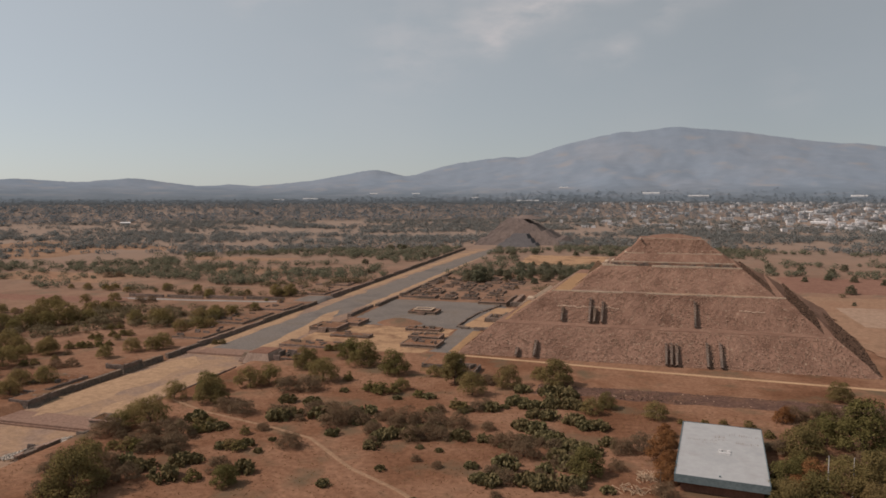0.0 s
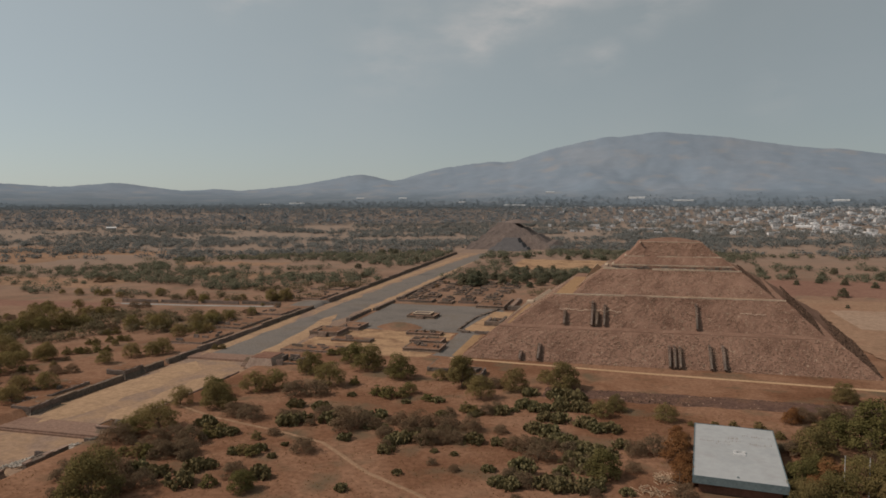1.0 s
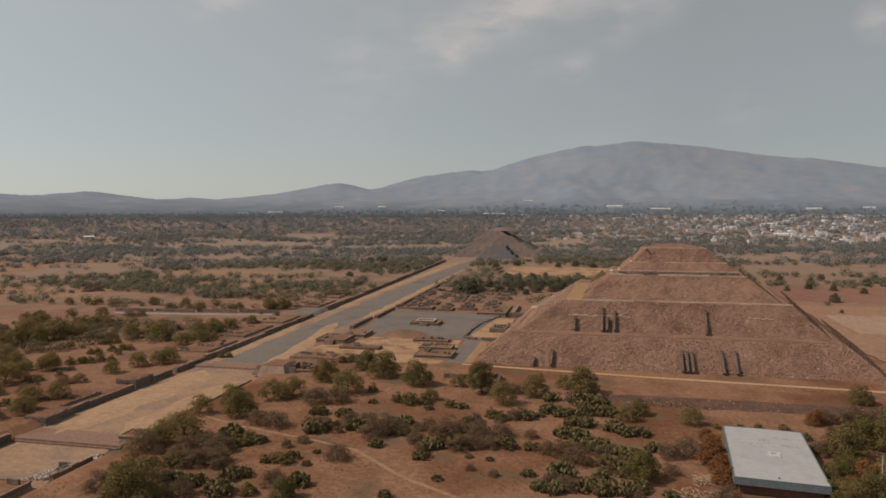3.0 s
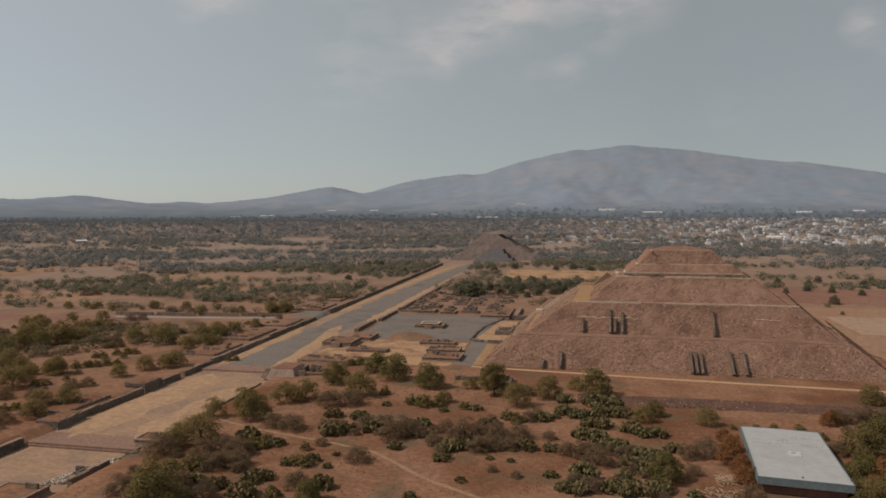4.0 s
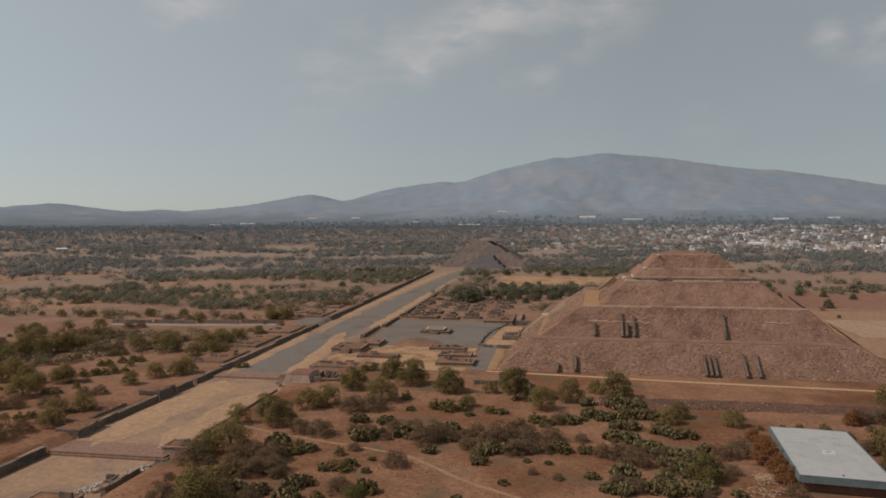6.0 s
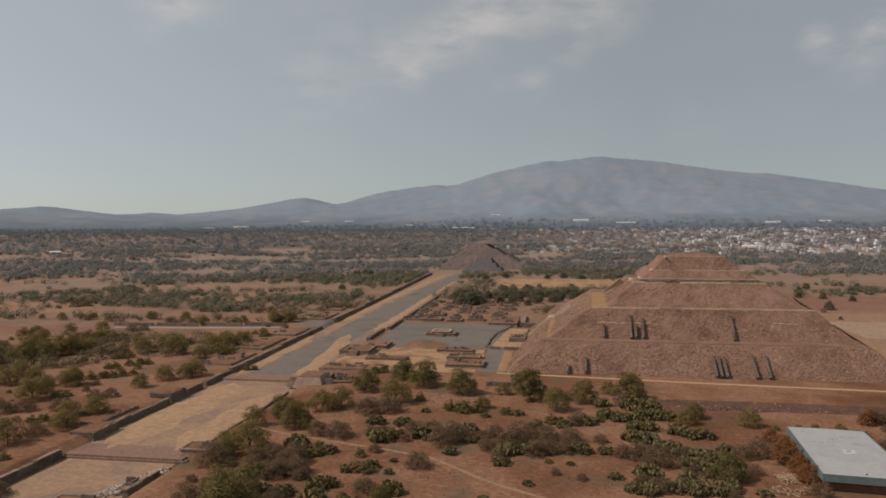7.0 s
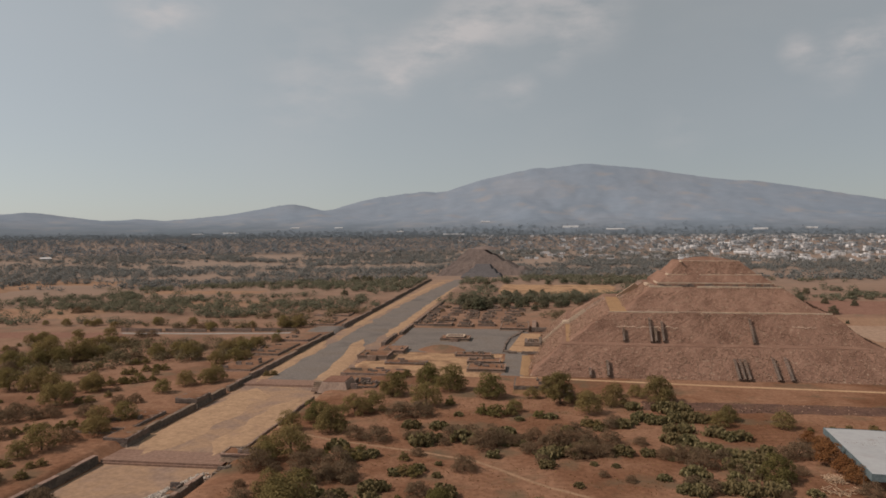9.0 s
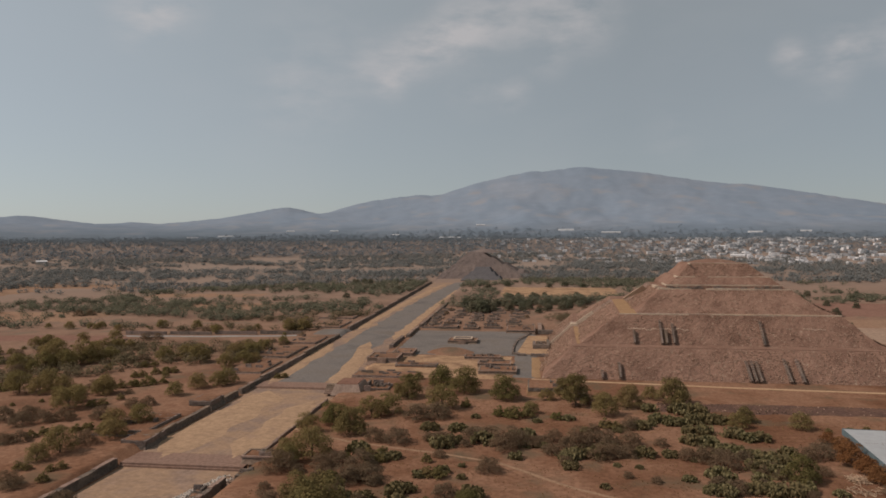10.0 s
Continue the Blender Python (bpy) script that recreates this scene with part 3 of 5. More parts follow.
def coping(rect, z, wide, tall=0.6, sides=2):
    """A broken pale kerb round the lip of a stage."""
    x0, x1, y0, y1 = rect
    for a, b in (((x0, y0), (x1, y0)), ((x0 + 0.05 * (y1 - y0), y1), (x0, y0)))[:sides]:
        length = math.hypot(b[0] - a[0], b[1] - a[1])
        s = 0.0
        while s < length - 1:
            e = min(length, s + random.uniform(5, 16))
            if random.random() < 0.92:
                p, q = Vector(a).lerp(Vector(b), s / length), Vector(a).lerp(Vector(b), e / length)
                w = wide * random.uniform(0.6, 1.2)
                h = tall * random.uniform(0.6, 1.25)
                kept(block("kerb_stone", min(p.x, q.x) - w / 2, max(p.x, q.x) + w / 2, min(p.y, q.y) - w / 2, max(p.y, q.y) + w / 2, z - 0.5, z + h, COPING, None, 0, 0.15, 3), pyramid)
            s = e


def buttress(x, base_in, base_z, top_in, top_z, wide):
    """A narrow stub of inner wall that stands proud of the slope, with stones that stick out."""
    bm = bmesh.new()
    n = 9
    rnd = random.Random(int(x * 7))
    ring = []
    for k in range(n + 1):
        u = k / n
        y, z = PY0 + base_in + (top_in - base_in) * u, base_z + (top_z - base_z) * u
        out = 3.1 * (1 - 0.5 * u) + rnd.uniform(-0.25, 0.25)
        half = wide * (0.5 + rnd.uniform(-0.08, 0.08))
        ring.append([bm.verts.new(v) for v in ((x - half, y + 2.5, z), (x - half, y - out * 0.75, z + out * 0.6), (x + half, y - out * 0.75, z + out * 0.6), (x + half, y + 2.5, z))])
    for a, b in zip(ring, ring[1:]):
        for i in range(4):
            bm.faces.new([a[i], a[(i + 1) % 4], b[(i + 1) % 4], b[i]])
    bm.faces.new(ring[0]), bm.faces.new(ring[-1][::-1])
    bmesh.ops.recalc_face_normals(bm, faces=bm.faces[:])
    ob = kept(part("buttress", bm, STONE, None, "dark stone buttress stub"), pyramid)
    for side in (-1, 1):
        bm = bmesh.new()
        for k in range(9):
            u = (k + 0.5) / 9
            y, z = PY0 + base_in + (top_in - base_in) * u, base_z + (top_z - base_z) * u
            cx = x + side * wide * 0.6
            slab(bm, cx - 0.42, cx + 0.42, y - 2.1, y - 1.1, z + 0.5, z + 1.3, 0.08, 0.14, 1)
        row = part("projecting_stone", bm, RUIN, None, "row of stones that stick out of the wall")
        tagged(row, kind="stuff")
        row.parent, row.matrix_parent_inverse = ob, Matrix()
    return ob


for x, u0, u1, wide in ((-66.8, 0.02, 0.28, 1.2), (-56.4, 0.02, 0.52, 1.4), (16.6, 0.0, 0.62, 1.2), (19.4, 0.0, 0.64, 1.2), (22.2, 0.0, 0.62, 1.2), (38.2, 0.0, 0.69, 1.5), (45.2, 0.0, 0.70, 1.5)):
    buttress(x, 20 * u0, 15.8 * u0, 20 * u1, 15.8 * u1, wide * 0.66)
for x, u0, u1, wide in ((-44.0, 0.02, 0.47, 1.1), (-27.4, 0.0, 0.78, 1.4), (-24.4, 0.02, 0.47, 1.1), (-20.0, 0.02, 0.69, 1.3), (33.5, 0.0, 0.80, 1.2)):
    buttress(x, 31.5 + 15 * u0, 15.8 + 17.6 * u0, 31.5 + 15 * u1, 15.8 + 17.6 * u1, wide * 0.66)
# crooked pale mortar repairs across the second stage
for xa, xb, u in ((-48, -10, 0.50), (58, 72, 0.56)):
    verts, faces, n = [], [], int((xb - xa) / 1.2)
    for k in range(n + 1):
        x = xa + (xb - xa) * k / n
        uu = u + 0.06 * noise.noise(Vector((x * 0.22, 3, 0))) + 0.05 * noise.noise(Vector((x * 1.1, 9, 0)))
        for d in (0, 0.013 * (1 + 0.6 * noise.noise(Vector((x * 0.9, 1, 0))))):
            verts.append((x, PY0 + 31.5 + 15 * (uu + d) - 0.55, 15.8 + 17.6 * (uu + d) + 0.45))
    faces = [(2 * k, 2 * k + 2, 2 * k + 3, 2 * k + 1) for k in range(n)]
    kept(raw("mortar_repair", verts, faces, COPING, None, "crooked pale line of mortar"), pyramid)

coping(inset(51.3, 39.2, 46.7, 110), 33.5, 0.7, 0.5, 1)
coping(inset(81.3, 59.8, 75.8, 120), 47.4, 1.2, 1.0)
coping(inset(86.6, 63.6, 78.8, 125), 50.2, 0.45, 0.35)
coping(inset(95, 70.2, 85.2, 130), 55.4, 0.6, 0.45)
coping(inset(105, 81, 97.6, 135), 64.4, 0.6, 0.45)
# broken wall behind the third ledge
for k in range(34):
    x = PX0 + 87 + k * 2.2
    if x < PX1 - 64 and random.random() < 0.75:
        kept(block("wall_stub", x, x + random.uniform(1.2, 2.6), PY0 + 76.9, PY0 + 78.3, 47, 48 + random.uniform(0.4, 2.0), STONE, None, 0.05, 0.15, 1.2, "stub of broken dark masonry"), pyramid)

# west stair in flights that lie on the stages
for x0, z0, x1, z1, n in ((PX0 + 9, 0, PX0 + 27, 15.8, 26), (PX0 + 31, 15.8, PX0 + 57, 33.4, 28), (PX0 + 67, 33.4, PX0 + 84.5, 47.4, 28)):
    for k in range(n):
        u = k / n
        x, z = x0 + (x1 - x0) * u, z0 + (z1 - z0) * u
        kept(block("step", x - 0.4, x + 2.0, 527.7, 548, z - 0.8, z + (z1 - z0) / n, RUIN, None, 0, 0.04, 12), pyramid)
# flat ledges: bright bare earth along the western sides, trodden earth along the south
for xa, xb, ya, yb, z, turn, mat, label in ((-50.8, -40.2, 448, 550, 33.4, 0.055, OCHRE, "flat ledge of bright ochre earth"), (-79.6, -76.0, 432, 514, 15.8, 0.03, OCHRE, "flat ledge of bright ochre earth"),
                                            (-39.99, PX1 - 42, PY0 + 47.5, PY0 + 53.2, 33.4, 0, DIRT, "trodden earth ledge"), (PX0 + 20.2, PX1 - 18.8, PY0 + 20.8, PY0 + 31.49, 15.8, 0, PYRAMID, "trodden earth ledge"), (PX0 + 81.8, PX1 - 60.5, PY0 + 76.3, PY0 + 78.4, 47.4, 0, DIRT, "trodden earth ledge"), (PX0 + 81.8, PX0 + 86.4, PY0 + 78.41, PY0 + 120, 47.4, 0.04, DIRT, "trodden earth ledge")):
    bm = bmesh.new()
    slab(bm, xa, xb, ya, yb, z - 0.5, z + 0.3, 0, 0.15, 3)
    for v in bm.verts:
        v.co.x += turn * (v.co.y - ya)
    kept(part("ledge", bm, mat, None, label), pyramid)
# pale cheeks beside the west stair
for xa, za, xb, zb, ya, yb in ((-96.5, 0.0, -78.0, 15.8, 517, 521), (-76.0, 15.8, -62.0, 25.0, 524, 530), (-36.0, 33.4, -26.5, 46.5, 548, 512)):
    bm = bmesh.new()
    rows = []
    for k in range(13):
        u = k / 12
        x, y, z = xa + (xb - xa) * u, ya + (yb - ya) * u, za + (zb - za) * u
        rows.append([bm.verts.new(v) for v in ((x - 0.6, y, z + 1.0), (x - 0.6, y + 1.3, z + 1.0), (x + 2.5, y + 1.3, z - 1.5), (x + 2.5, y, z - 1.5))])
    for a, b in zip(rows, rows[1:]):
        for i in range(4):
            bm.faces.new([a[i], a[(i + 1) % 4], b[(i + 1) % 4], b[i]])
    bm.faces.new(rows[0]), bm.faces.new(rows[-1][::-1])
    bmesh.ops.recalc_face_normals(bm, faces=bm.faces[:])
    kept(part("stair_cheek", bm, COPING, None, "pale stone cheek of the stair"), pyramid)
kept(block("landing", -79.0, -73.5, 520, 530, 15.2, 17.4, COPING, None, 0.1, 0.15, 2, "pale stone landing of the stair"), pyramid)

# loose stones over the slopes that face the south and the sides
def stones(name, count, seed, mat, size, spots, label, taper=None):
    """Loose angular stones strewn over sloping strips (corner, along, up)."""
    rng = np.random.default_rng(seed)
    octa = np.array([(1, 0, 0), (0, 1, 0), (-1, 0, 0), (0, -1, 0), (0, 0, 0.8), (0, 0, -0.8)])
    tri = np.array([(0, 1, 4), (1, 2, 4), (2, 3, 4), (3, 0, 4), (1, 0, 5), (2, 1, 5), (3, 2, 5), (0, 3, 5)])
    area = np.array([np.linalg.norm(np.cross(u, v)) for o, u, v in spots])
    pick = rng.choice(len(spots), count, p=area / area.sum())
    o, u, v = (np.array([q[i] for q in spots])[pick] for i in range(3))
    ru, rv = rng.random((count, 1)), rng.random((count, 1))
    left, right = (np.array([taper[k][i] if taper else 0.0 for k in range(len(spots))])[pick][:, None] for i in (0, 1))
    pos = o + u * ru + v * rv
    pos[:, :1] += rv * (left * (1 - ru) - right * ru)
    sc = size * rng.uniform(0.5, 1.6, (count, 1, 3))
    turn = rng.uniform(0, 6.28, count)
    c, q = np.cos(turn)[:, None], np.sin(turn)[:, None]
    loc = octa[None] * sc
    loc = np.stack([loc[:, :, 0] * c - loc[:, :, 1] * q, loc[:, :, 0] * q + loc[:, :, 1] * c, loc[:, :, 2]], axis=2)
    verts = (pos[:, None] + loc).reshape(-1, 3)
    faces = (np.arange(count)[:, None, None] * 6 + tri[None]).reshape(-1, 3)
    return tagged(raw(name, verts, faces.tolist(), mat), label, "stones", kind="stuff")


SLOPES, TAPER = [], []
for z0, z1, lo, hi, wl0, wh0, el0, eh0 in ((0, 15.8, 0, 20, 0, 19.5, 0, 18), (15.6, 33.4, 31.5, 46.5, 24.5, 51, 21, 39), (33.2, 47.4, 52.5, 75.5, 62.5, 81, 43, 59.5), (49.6, 64.5, 78.5, 97.5, 86.5, 105, 63.5, 81)):
    xa, xb = PX0 + wl0 + 1, PX1 - el0 - 1
    SLOPES.append((np.array((xa, PY0 + lo - 0.2, z0)), np.array((xb - xa, 0.0, 0.0)), np.array((0.0, hi - lo, z1 - z0 + 0.1))))
    TAPER.append((wh0 - wl0, eh0 - el0))
for z0, z1, wl0, wh0, ya, yb in ((0, 15.8, 0, 19.5, 20, 205), (15.6, 33.4, 24.5, 51, 47, 180), (33.2, 47.4, 62.5, 81, 76, 150)):
    SLOPES.append((np.array((PX0 + wl0 - 0.1, PY0 + ya, z0)), np.array((0.06 * (yb - ya), float(yb - ya), 0.0)), np.array((wh0 - wl0, 0.0, z1 - z0 + 0.1))))
    TAPER.append((0.0, 0.0))
STONELIGHT = material("loose_pale_stone", [(0.25, 0.165, 0.12), (0.36, 0.25, 0.185)], 0.3, 1.0, 0.4)
STONEMID = material("loose_brown_stone", [(0.13, 0.082, 0.06), (0.19, 0.115, 0.08)], 0.3, 1.0, 0.4)
STONEPALE = material("white_stone", [(0.34, 0.30, 0.26), (0.45, 0.40, 0.35)], 0.3, 1.0, 0.3)
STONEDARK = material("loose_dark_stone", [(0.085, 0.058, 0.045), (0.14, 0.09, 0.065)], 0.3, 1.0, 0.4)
stones("slope_stones", 17000, 2, STONELIGHT, 0.3, SLOPES, "loose pale stones on the pyramid's slopes", TAPER)
stones("slope_rubble", 3800, 3, STONEMID, 0.24, SLOPES, "loose dark stones and tufts on the pyramid's slopes", TAPER)
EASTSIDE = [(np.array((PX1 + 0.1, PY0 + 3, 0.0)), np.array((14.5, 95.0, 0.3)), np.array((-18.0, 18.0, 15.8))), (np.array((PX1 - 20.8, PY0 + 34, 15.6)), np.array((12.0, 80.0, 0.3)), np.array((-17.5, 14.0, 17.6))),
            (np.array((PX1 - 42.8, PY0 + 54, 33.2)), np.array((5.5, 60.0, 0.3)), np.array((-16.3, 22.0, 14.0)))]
stones("side_shade_stones", 2600, 6, STONEDARK, 0.55, EASTSIDE, "dark stones that stand in for shade on the pyramid's eastern side")
STRIP = [(np.array((-46.0, 329.0, 0.15)), np.array((194.0, 0.0, 0.0)), np.array((0.0, 16.0, 0.0)))]
stones("strip_stones", 1400, 4, STONEDARK, 0.4, STRIP, "broken dark stones in a long strip")
stones("strip_rubble", 90, 5, STONELIGHT, 0.45, STRIP, "broken pale stones in a long strip")

# ---- the far pyramid at the end of the avenue ----
moon = empty("stepped_pyramid", -200, 1235, 9, 0, "smaller grey-brown stepped pyramid at the end of the avenue", "pyramid")
FARSTONE = material("far_rubble", [(0.134, 0.110, 0.102), (0.158, 0.127, 0.115), (0.182, 0.145, 0.127)], 0.04, 0.4, 0.8, mix=0.5)
CONCRETE_OLD = material("far_stair_stone", [(0.098, 0.094, 0.098), (0.122, 0.115, 0.116)], 0.05, 0.5, 0.5)
mx0, mx1, my0, my1 = -272.0, -104.0, 1178.0, 1310.0
for a, z0, b, z1 in ((0, 8, 8.5, 20), (13, 19.8, 21.8, 32), (24.5, 31.8, 32.6, 44), (34.5, 43.8, 41.5, 53.0)):
    kept(terrace("stage", (mx0 + a * 1.22, mx1 - a * 2.2, my0 + a * 0.9, my1 - a), z0, (mx0 + b * 1.22, mx1 - b * 2.2, my0 + b * 0.9, my1 - b), z1, None, FARSTONE, 1.1, 4), moon)
for a, z0, b, z1, yf in ((-6, 8, 0, 14.5, 1140), (4, 14.3, 9, 21.5, 1149), (13, 21.3, 17, 28.5, 1158)):
    kept(terrace("forestage", (-220 + a, -162 - a, yf, 1205), z0, (-220 + b, -162 - b, yf + 6, 1205), z1, None, CONCRETE_OLD, 0.3, 5, "step of the platform in front"), moon)
bm = bmesh.new()
v = [bm.verts.new(q) for q in ((-198, 1139, 8), (-184, 1139, 8), (-184, 1166, 26.4), (-198, 1166, 26.4), (-198, 1166, 8), (-184, 1166, 8))]
for f in ((0, 1, 2, 3), (0, 3, 4), (1, 5, 2), (2, 5, 4, 3), (0, 4, 5, 1)):
    bm.faces.new([v[i] for i in f])
kept(part("stair", bm, CONCRETE_OLD, None, "grey central stair"), moon)
verts, faces, n = [(-190, 1244, 58.5)], [], 18
for r, z in ((9, 57.8), (18, 55.8), (29, 52.2)):
    for i in range(n):
        a = 2 * math.pi * i / n
        verts.append((-190 + r * math.cos(a), 1244 + r * 0.75 * math.sin(a), z + 0.4 * noise.noise(Vector((r, i * 0.8, 5)))))
for i in range(n):
    faces.append((0, 1 + i, 1 + (i + 1) % n))
    for k in range(2):
        a, b = 1 + k * n + i, 1 + k * n + (i + 1) % n
        faces.append((a, a + n, b + n, b))
kept(raw("summit", verts, faces, FARSTONE, None, "low mound of earth on the summit", True), moon)

# ---- avenue walls ----
def wall_run(name, x, y0, y1, high, thick, side, label, mat=STONE, base=None):
    """A battered masonry wall along the avenue, with a kerb on top, worn uneven."""
    zb = floor_z((y0 + y1) / 2) if base is None else base
    ob = empty(name, x, (y0 + y1) / 2, zb, 0, label, "wall", "avenue walls")
    n = max(1, int((y1 - y0) / 60))
    for k in range(n):
        a, b = y0 + (y1 - y0) * k / n, y0 + (y1 - y0) * (k + 1) / n
        z = floor_z((a + b) / 2) if base is None else base
        bm = bmesh.new()
        slab(bm, x - thick / 2, x + thick / 2, a, b, z - 0.8, z + high, 0.25, 0.28, 2.4)
        kept(part("masonry", bm, mat), ob)
        bm = bmesh.new()
        s = a
        while s < b - 1:
            e = min(b, s + random.uniform(3, 9))
            if random.random() < 0.7:
                slab(bm, x - thick * 0.42, x + thick * 0.36, s, e, z + high - 0.1, z + high + random.uniform(0.1, 0.5), 0.04, 0.1, 2.4)
            s = e
        if len(bm.verts):
            kept(part("kerb", bm, RUIN), ob)
        else:
            bm.free()
    return ob


for y0, y1, high in ((60, 150, 3.0), (150, 237, 3.0), (272.5, 317.5, 2.7), (335.5, 352, 2.8), (356, 388, 2.6), (388, 470, 2.6), (470, 560, 2.6), (592, 700, 3.0), (700, 830, 3.0), (830, 975, 3.0), (975, 1110, 3.0)):
    wall_run("stone_wall", WEST - 0.8, y0, y1, high, 2.6, 1, "dark masonry retaining wall along the avenue's edge")
for x, y0, y1, high in ((-212.8, 497, 546, 4.4), (-209, 546, 598, 4.4), (-207.5, 604, 690, 4.2), (-206.5, 690, 800, 4.0)):
    wall_run("stone_wall", x, y0, y1, high, 3.2, -1, "low dark masonry wall between avenue and plaza")


rnd_mat = random.Random(17)
PALEFRONT = material("worn_plaster_front", [(0.25, 0.185, 0.15), (0.31, 0.235, 0.19), (0.28, 0.20, 0.16)], 0.1, 0.8, 0.3)
REDTOP = material("red_trodden_earth", [(0.17, 0.095, 0.07), (0.21, 0.12, 0.09)], 0.08, 0.7, 0.4)


def platform(x0, x1, y0, y1, zb, tall, label, rim=True, rooms=0, mat=RUIN, steps=""):
    """A low temple platform: battered base, upright panel with a kerb, worn top and stubs of walls."""
    ob = empty("stone_platform", (x0 + x1) / 2, (y0 + y1) / 2, zb, 0, label, "platform", "ruined platforms")
    kept(block("base", x0, x1, y0, y1, zb - 0.7, zb + tall * 0.55, mat, None, tall * 0.25, 0.45, 1.7), ob)
    i = tall * 0.2
    kept(block("panel", x0 + i, x1 - i, y0 + i, y1 - i, zb + tall * 0.55 + 0.004, zb + tall, STONE, None, 0.0, 0.4, 1.7), ob)
    kept(block("top", x0 + i + 0.8, x1 - i - 0.8, y0 + i + 0.8, y1 - i - 0.8, zb + tall - 0.2, zb + tall + 0.18, SOIL, None, 0.1, 0.35, 2), ob)
    if rim:
        for a, b, c, d in ((x0 + i - 0.2, x1 - i + 0.2, y0 + i - 0.2, y0 + i + 0.7), (x0 + i - 0.2, x1 - i + 0.2, y1 - i - 0.7, y1 - i + 0.2), (x0 + i - 0.2, x0 + i + 0.7, y0 + i + 0.71, y1 - i - 0.71), (x1 - i - 0.7, x1 - i + 0.2, y0 + i + 0.71, y1 - i - 0.71)):
            kept(block("kerb", a, b, c, d, zb + tall - 0.1, zb + tall + 0.45, RUIN, None, 0, 0.12, 2.5), ob)
    rnd = random.Random(int(x0 * 3 + y0))
    for k in range(rooms):
        if rnd.random() < 0.5:
            a = rnd.uniform(x0 + 1.5, x1 - 6)
            b = rnd.uniform(y0 + 2, y1 - 2)
            kept(block("wall_stub", a, a + rnd.uniform(3, 6), b, b + 0.9, zb + tall, zb + tall + rnd.uniform(0.7, 2.0), STONE, None, 0.05, 0.2, 1.5), ob)
        else:
            a = rnd.uniform(x0 + 1.5, x1 - 2)
            b = rnd.uniform(y0 + 1.5, y1 - 6)
            kept(block("wall_stub", a, a + 0.9, b, b + rnd.uniform(3, 6), zb + tall, zb + tall + rnd.uniform(0.7, 2.0), STONE, None, 0.05, 0.2, 1.5), ob)
    if steps:
        for k in range(6):
            u = k / 6
            kept(block("step", (x0 + x1) / 2 - 3, (x0 + x1) / 2 + 3, y0 - 2.4 + 2.4 * u, y0 + 1.5, zb - 0.3, zb + tall * (u + 1 / 6), RUIN, None, 0, 0, 6), ob)
    return ob


ob = platform(-173, -150, 519, 537, 0.9, 1.9, "low square stone altar in the middle of the plaza", steps="s")
kept(block("upper_tier", -168.5, -154.5, 522.5, 533.5, 2.7, 4.0, STONE, None, 0.15, 0.2, 1.7), ob)
for a, b, c, d in ((-168.8, -154.2, 522.2, 523.3), (-168.8, -154.2, 532.7, 533.8), (-168.8, -167.7, 523.31, 532.69), (-155.3, -154.2, 523.31, 532.69)):
    kept(block("upper_kerb", a, b, c, d, 3.9, 4.5, COPING, None, 0, 0.12, 2), ob)
platform(-218, -196, 437, 460, -0.8, 4.0, "stone temple platform with a kerbed top", rooms=3, steps="s")
platform(-206, -190, 461, 483, -0.4, 3.0, "lower stone platform behind the temple platform", rooms=3)
platform(-196, -168, 424, 434, -0.4, 2.2, "low earth bank held by dark stones", rim=False, rooms=2, mat=SOIL)
ob = empty("stone_platform", -208, 363, -1.6, 0, "stone temple platform with a smooth pale sloping front", "platform", "ruined platforms")
kept(block("base", -217.5, -200, 352.5, 373, -2.4, 3.3, PALEFRONT, None, 2.2, 0.12, 2.5, "smooth pale sloping wall"), ob)
kept(block("top", -215, -202.6, 355.2, 370.5, 3.1, 3.75, REDTOP, None, 0.2, 0.15, 3, "red-brown trodden top"), ob)
for k in range(5):
    kept(block("step", -222 - 0.1 * k, -217.4, 356 + 1.6 * k, 366, -2.6, -1.6 + 0.75 * k, RUIN, None, 0, 0.1, 3), ob)
for xa, ya, dx, dy, h in ((-199.6, 356, 4, 1.2, 2.6), (-199, 361, 1.2, 7, 3.6), (-197, 368, 6, 1.3, 3.4)):
    kept(block("wall_stub", xa, xa + dx, ya, ya + dy, -2.0, h, STONE, None, 0.1, 0.25, 1.5), ob)
platform(-198, -186, 358, 372, -0.8, 1.6, "low broken ruin of grey stone walls", rim=False, rooms=9)
platform(-141, -117, 407, 426, 0.0, 1.8, "ruined stone platform with stubs of room walls", rooms=8)
platform(-143, -121, 428, 442, 0.1, 2.4, "ruined stone platform with stubs of room walls", rooms=6)
platform(-154, -129, 456, 466, 0.3, 1.6, "long low ruined platform of grey stone", rooms=6)
ob = empty("walled_court", -108, 525, 0.6, 0, "ochre earth court held by a low curved stone wall", "court", "ruined platforms")
for (xa, ya), (xb, yb) in zip(((-113, 472), (-121.5, 479), (-121.5, 508), (-119.5, 538), (-113, 564), (-109.5, 584)), ((-121.5, 479), (-121.5, 508), (-119.5, 538), (-113, 564), (-109.5, 584), (-107, 640))):
    n = max(2, int(math.hypot(xb - xa, yb - ya) / 6))
    for k in range(n):
        x0, y0, x1, y1 = xa + (xb - xa) * k / n, ya + (yb - ya) * k / n, xa + (xb - xa) * (k + 1) / n, ya + (yb - ya) * (k + 1) / n
        kept(block("wall_piece", min(x0, x1) - 0.7, max(x0, x1) + 0.7, y0, y1, -0.6, 1.9 + 0.5 * noise.noise(Vector((x0, y0, 0))), STONE, None, 0.1, 0.25, 1.6), ob)
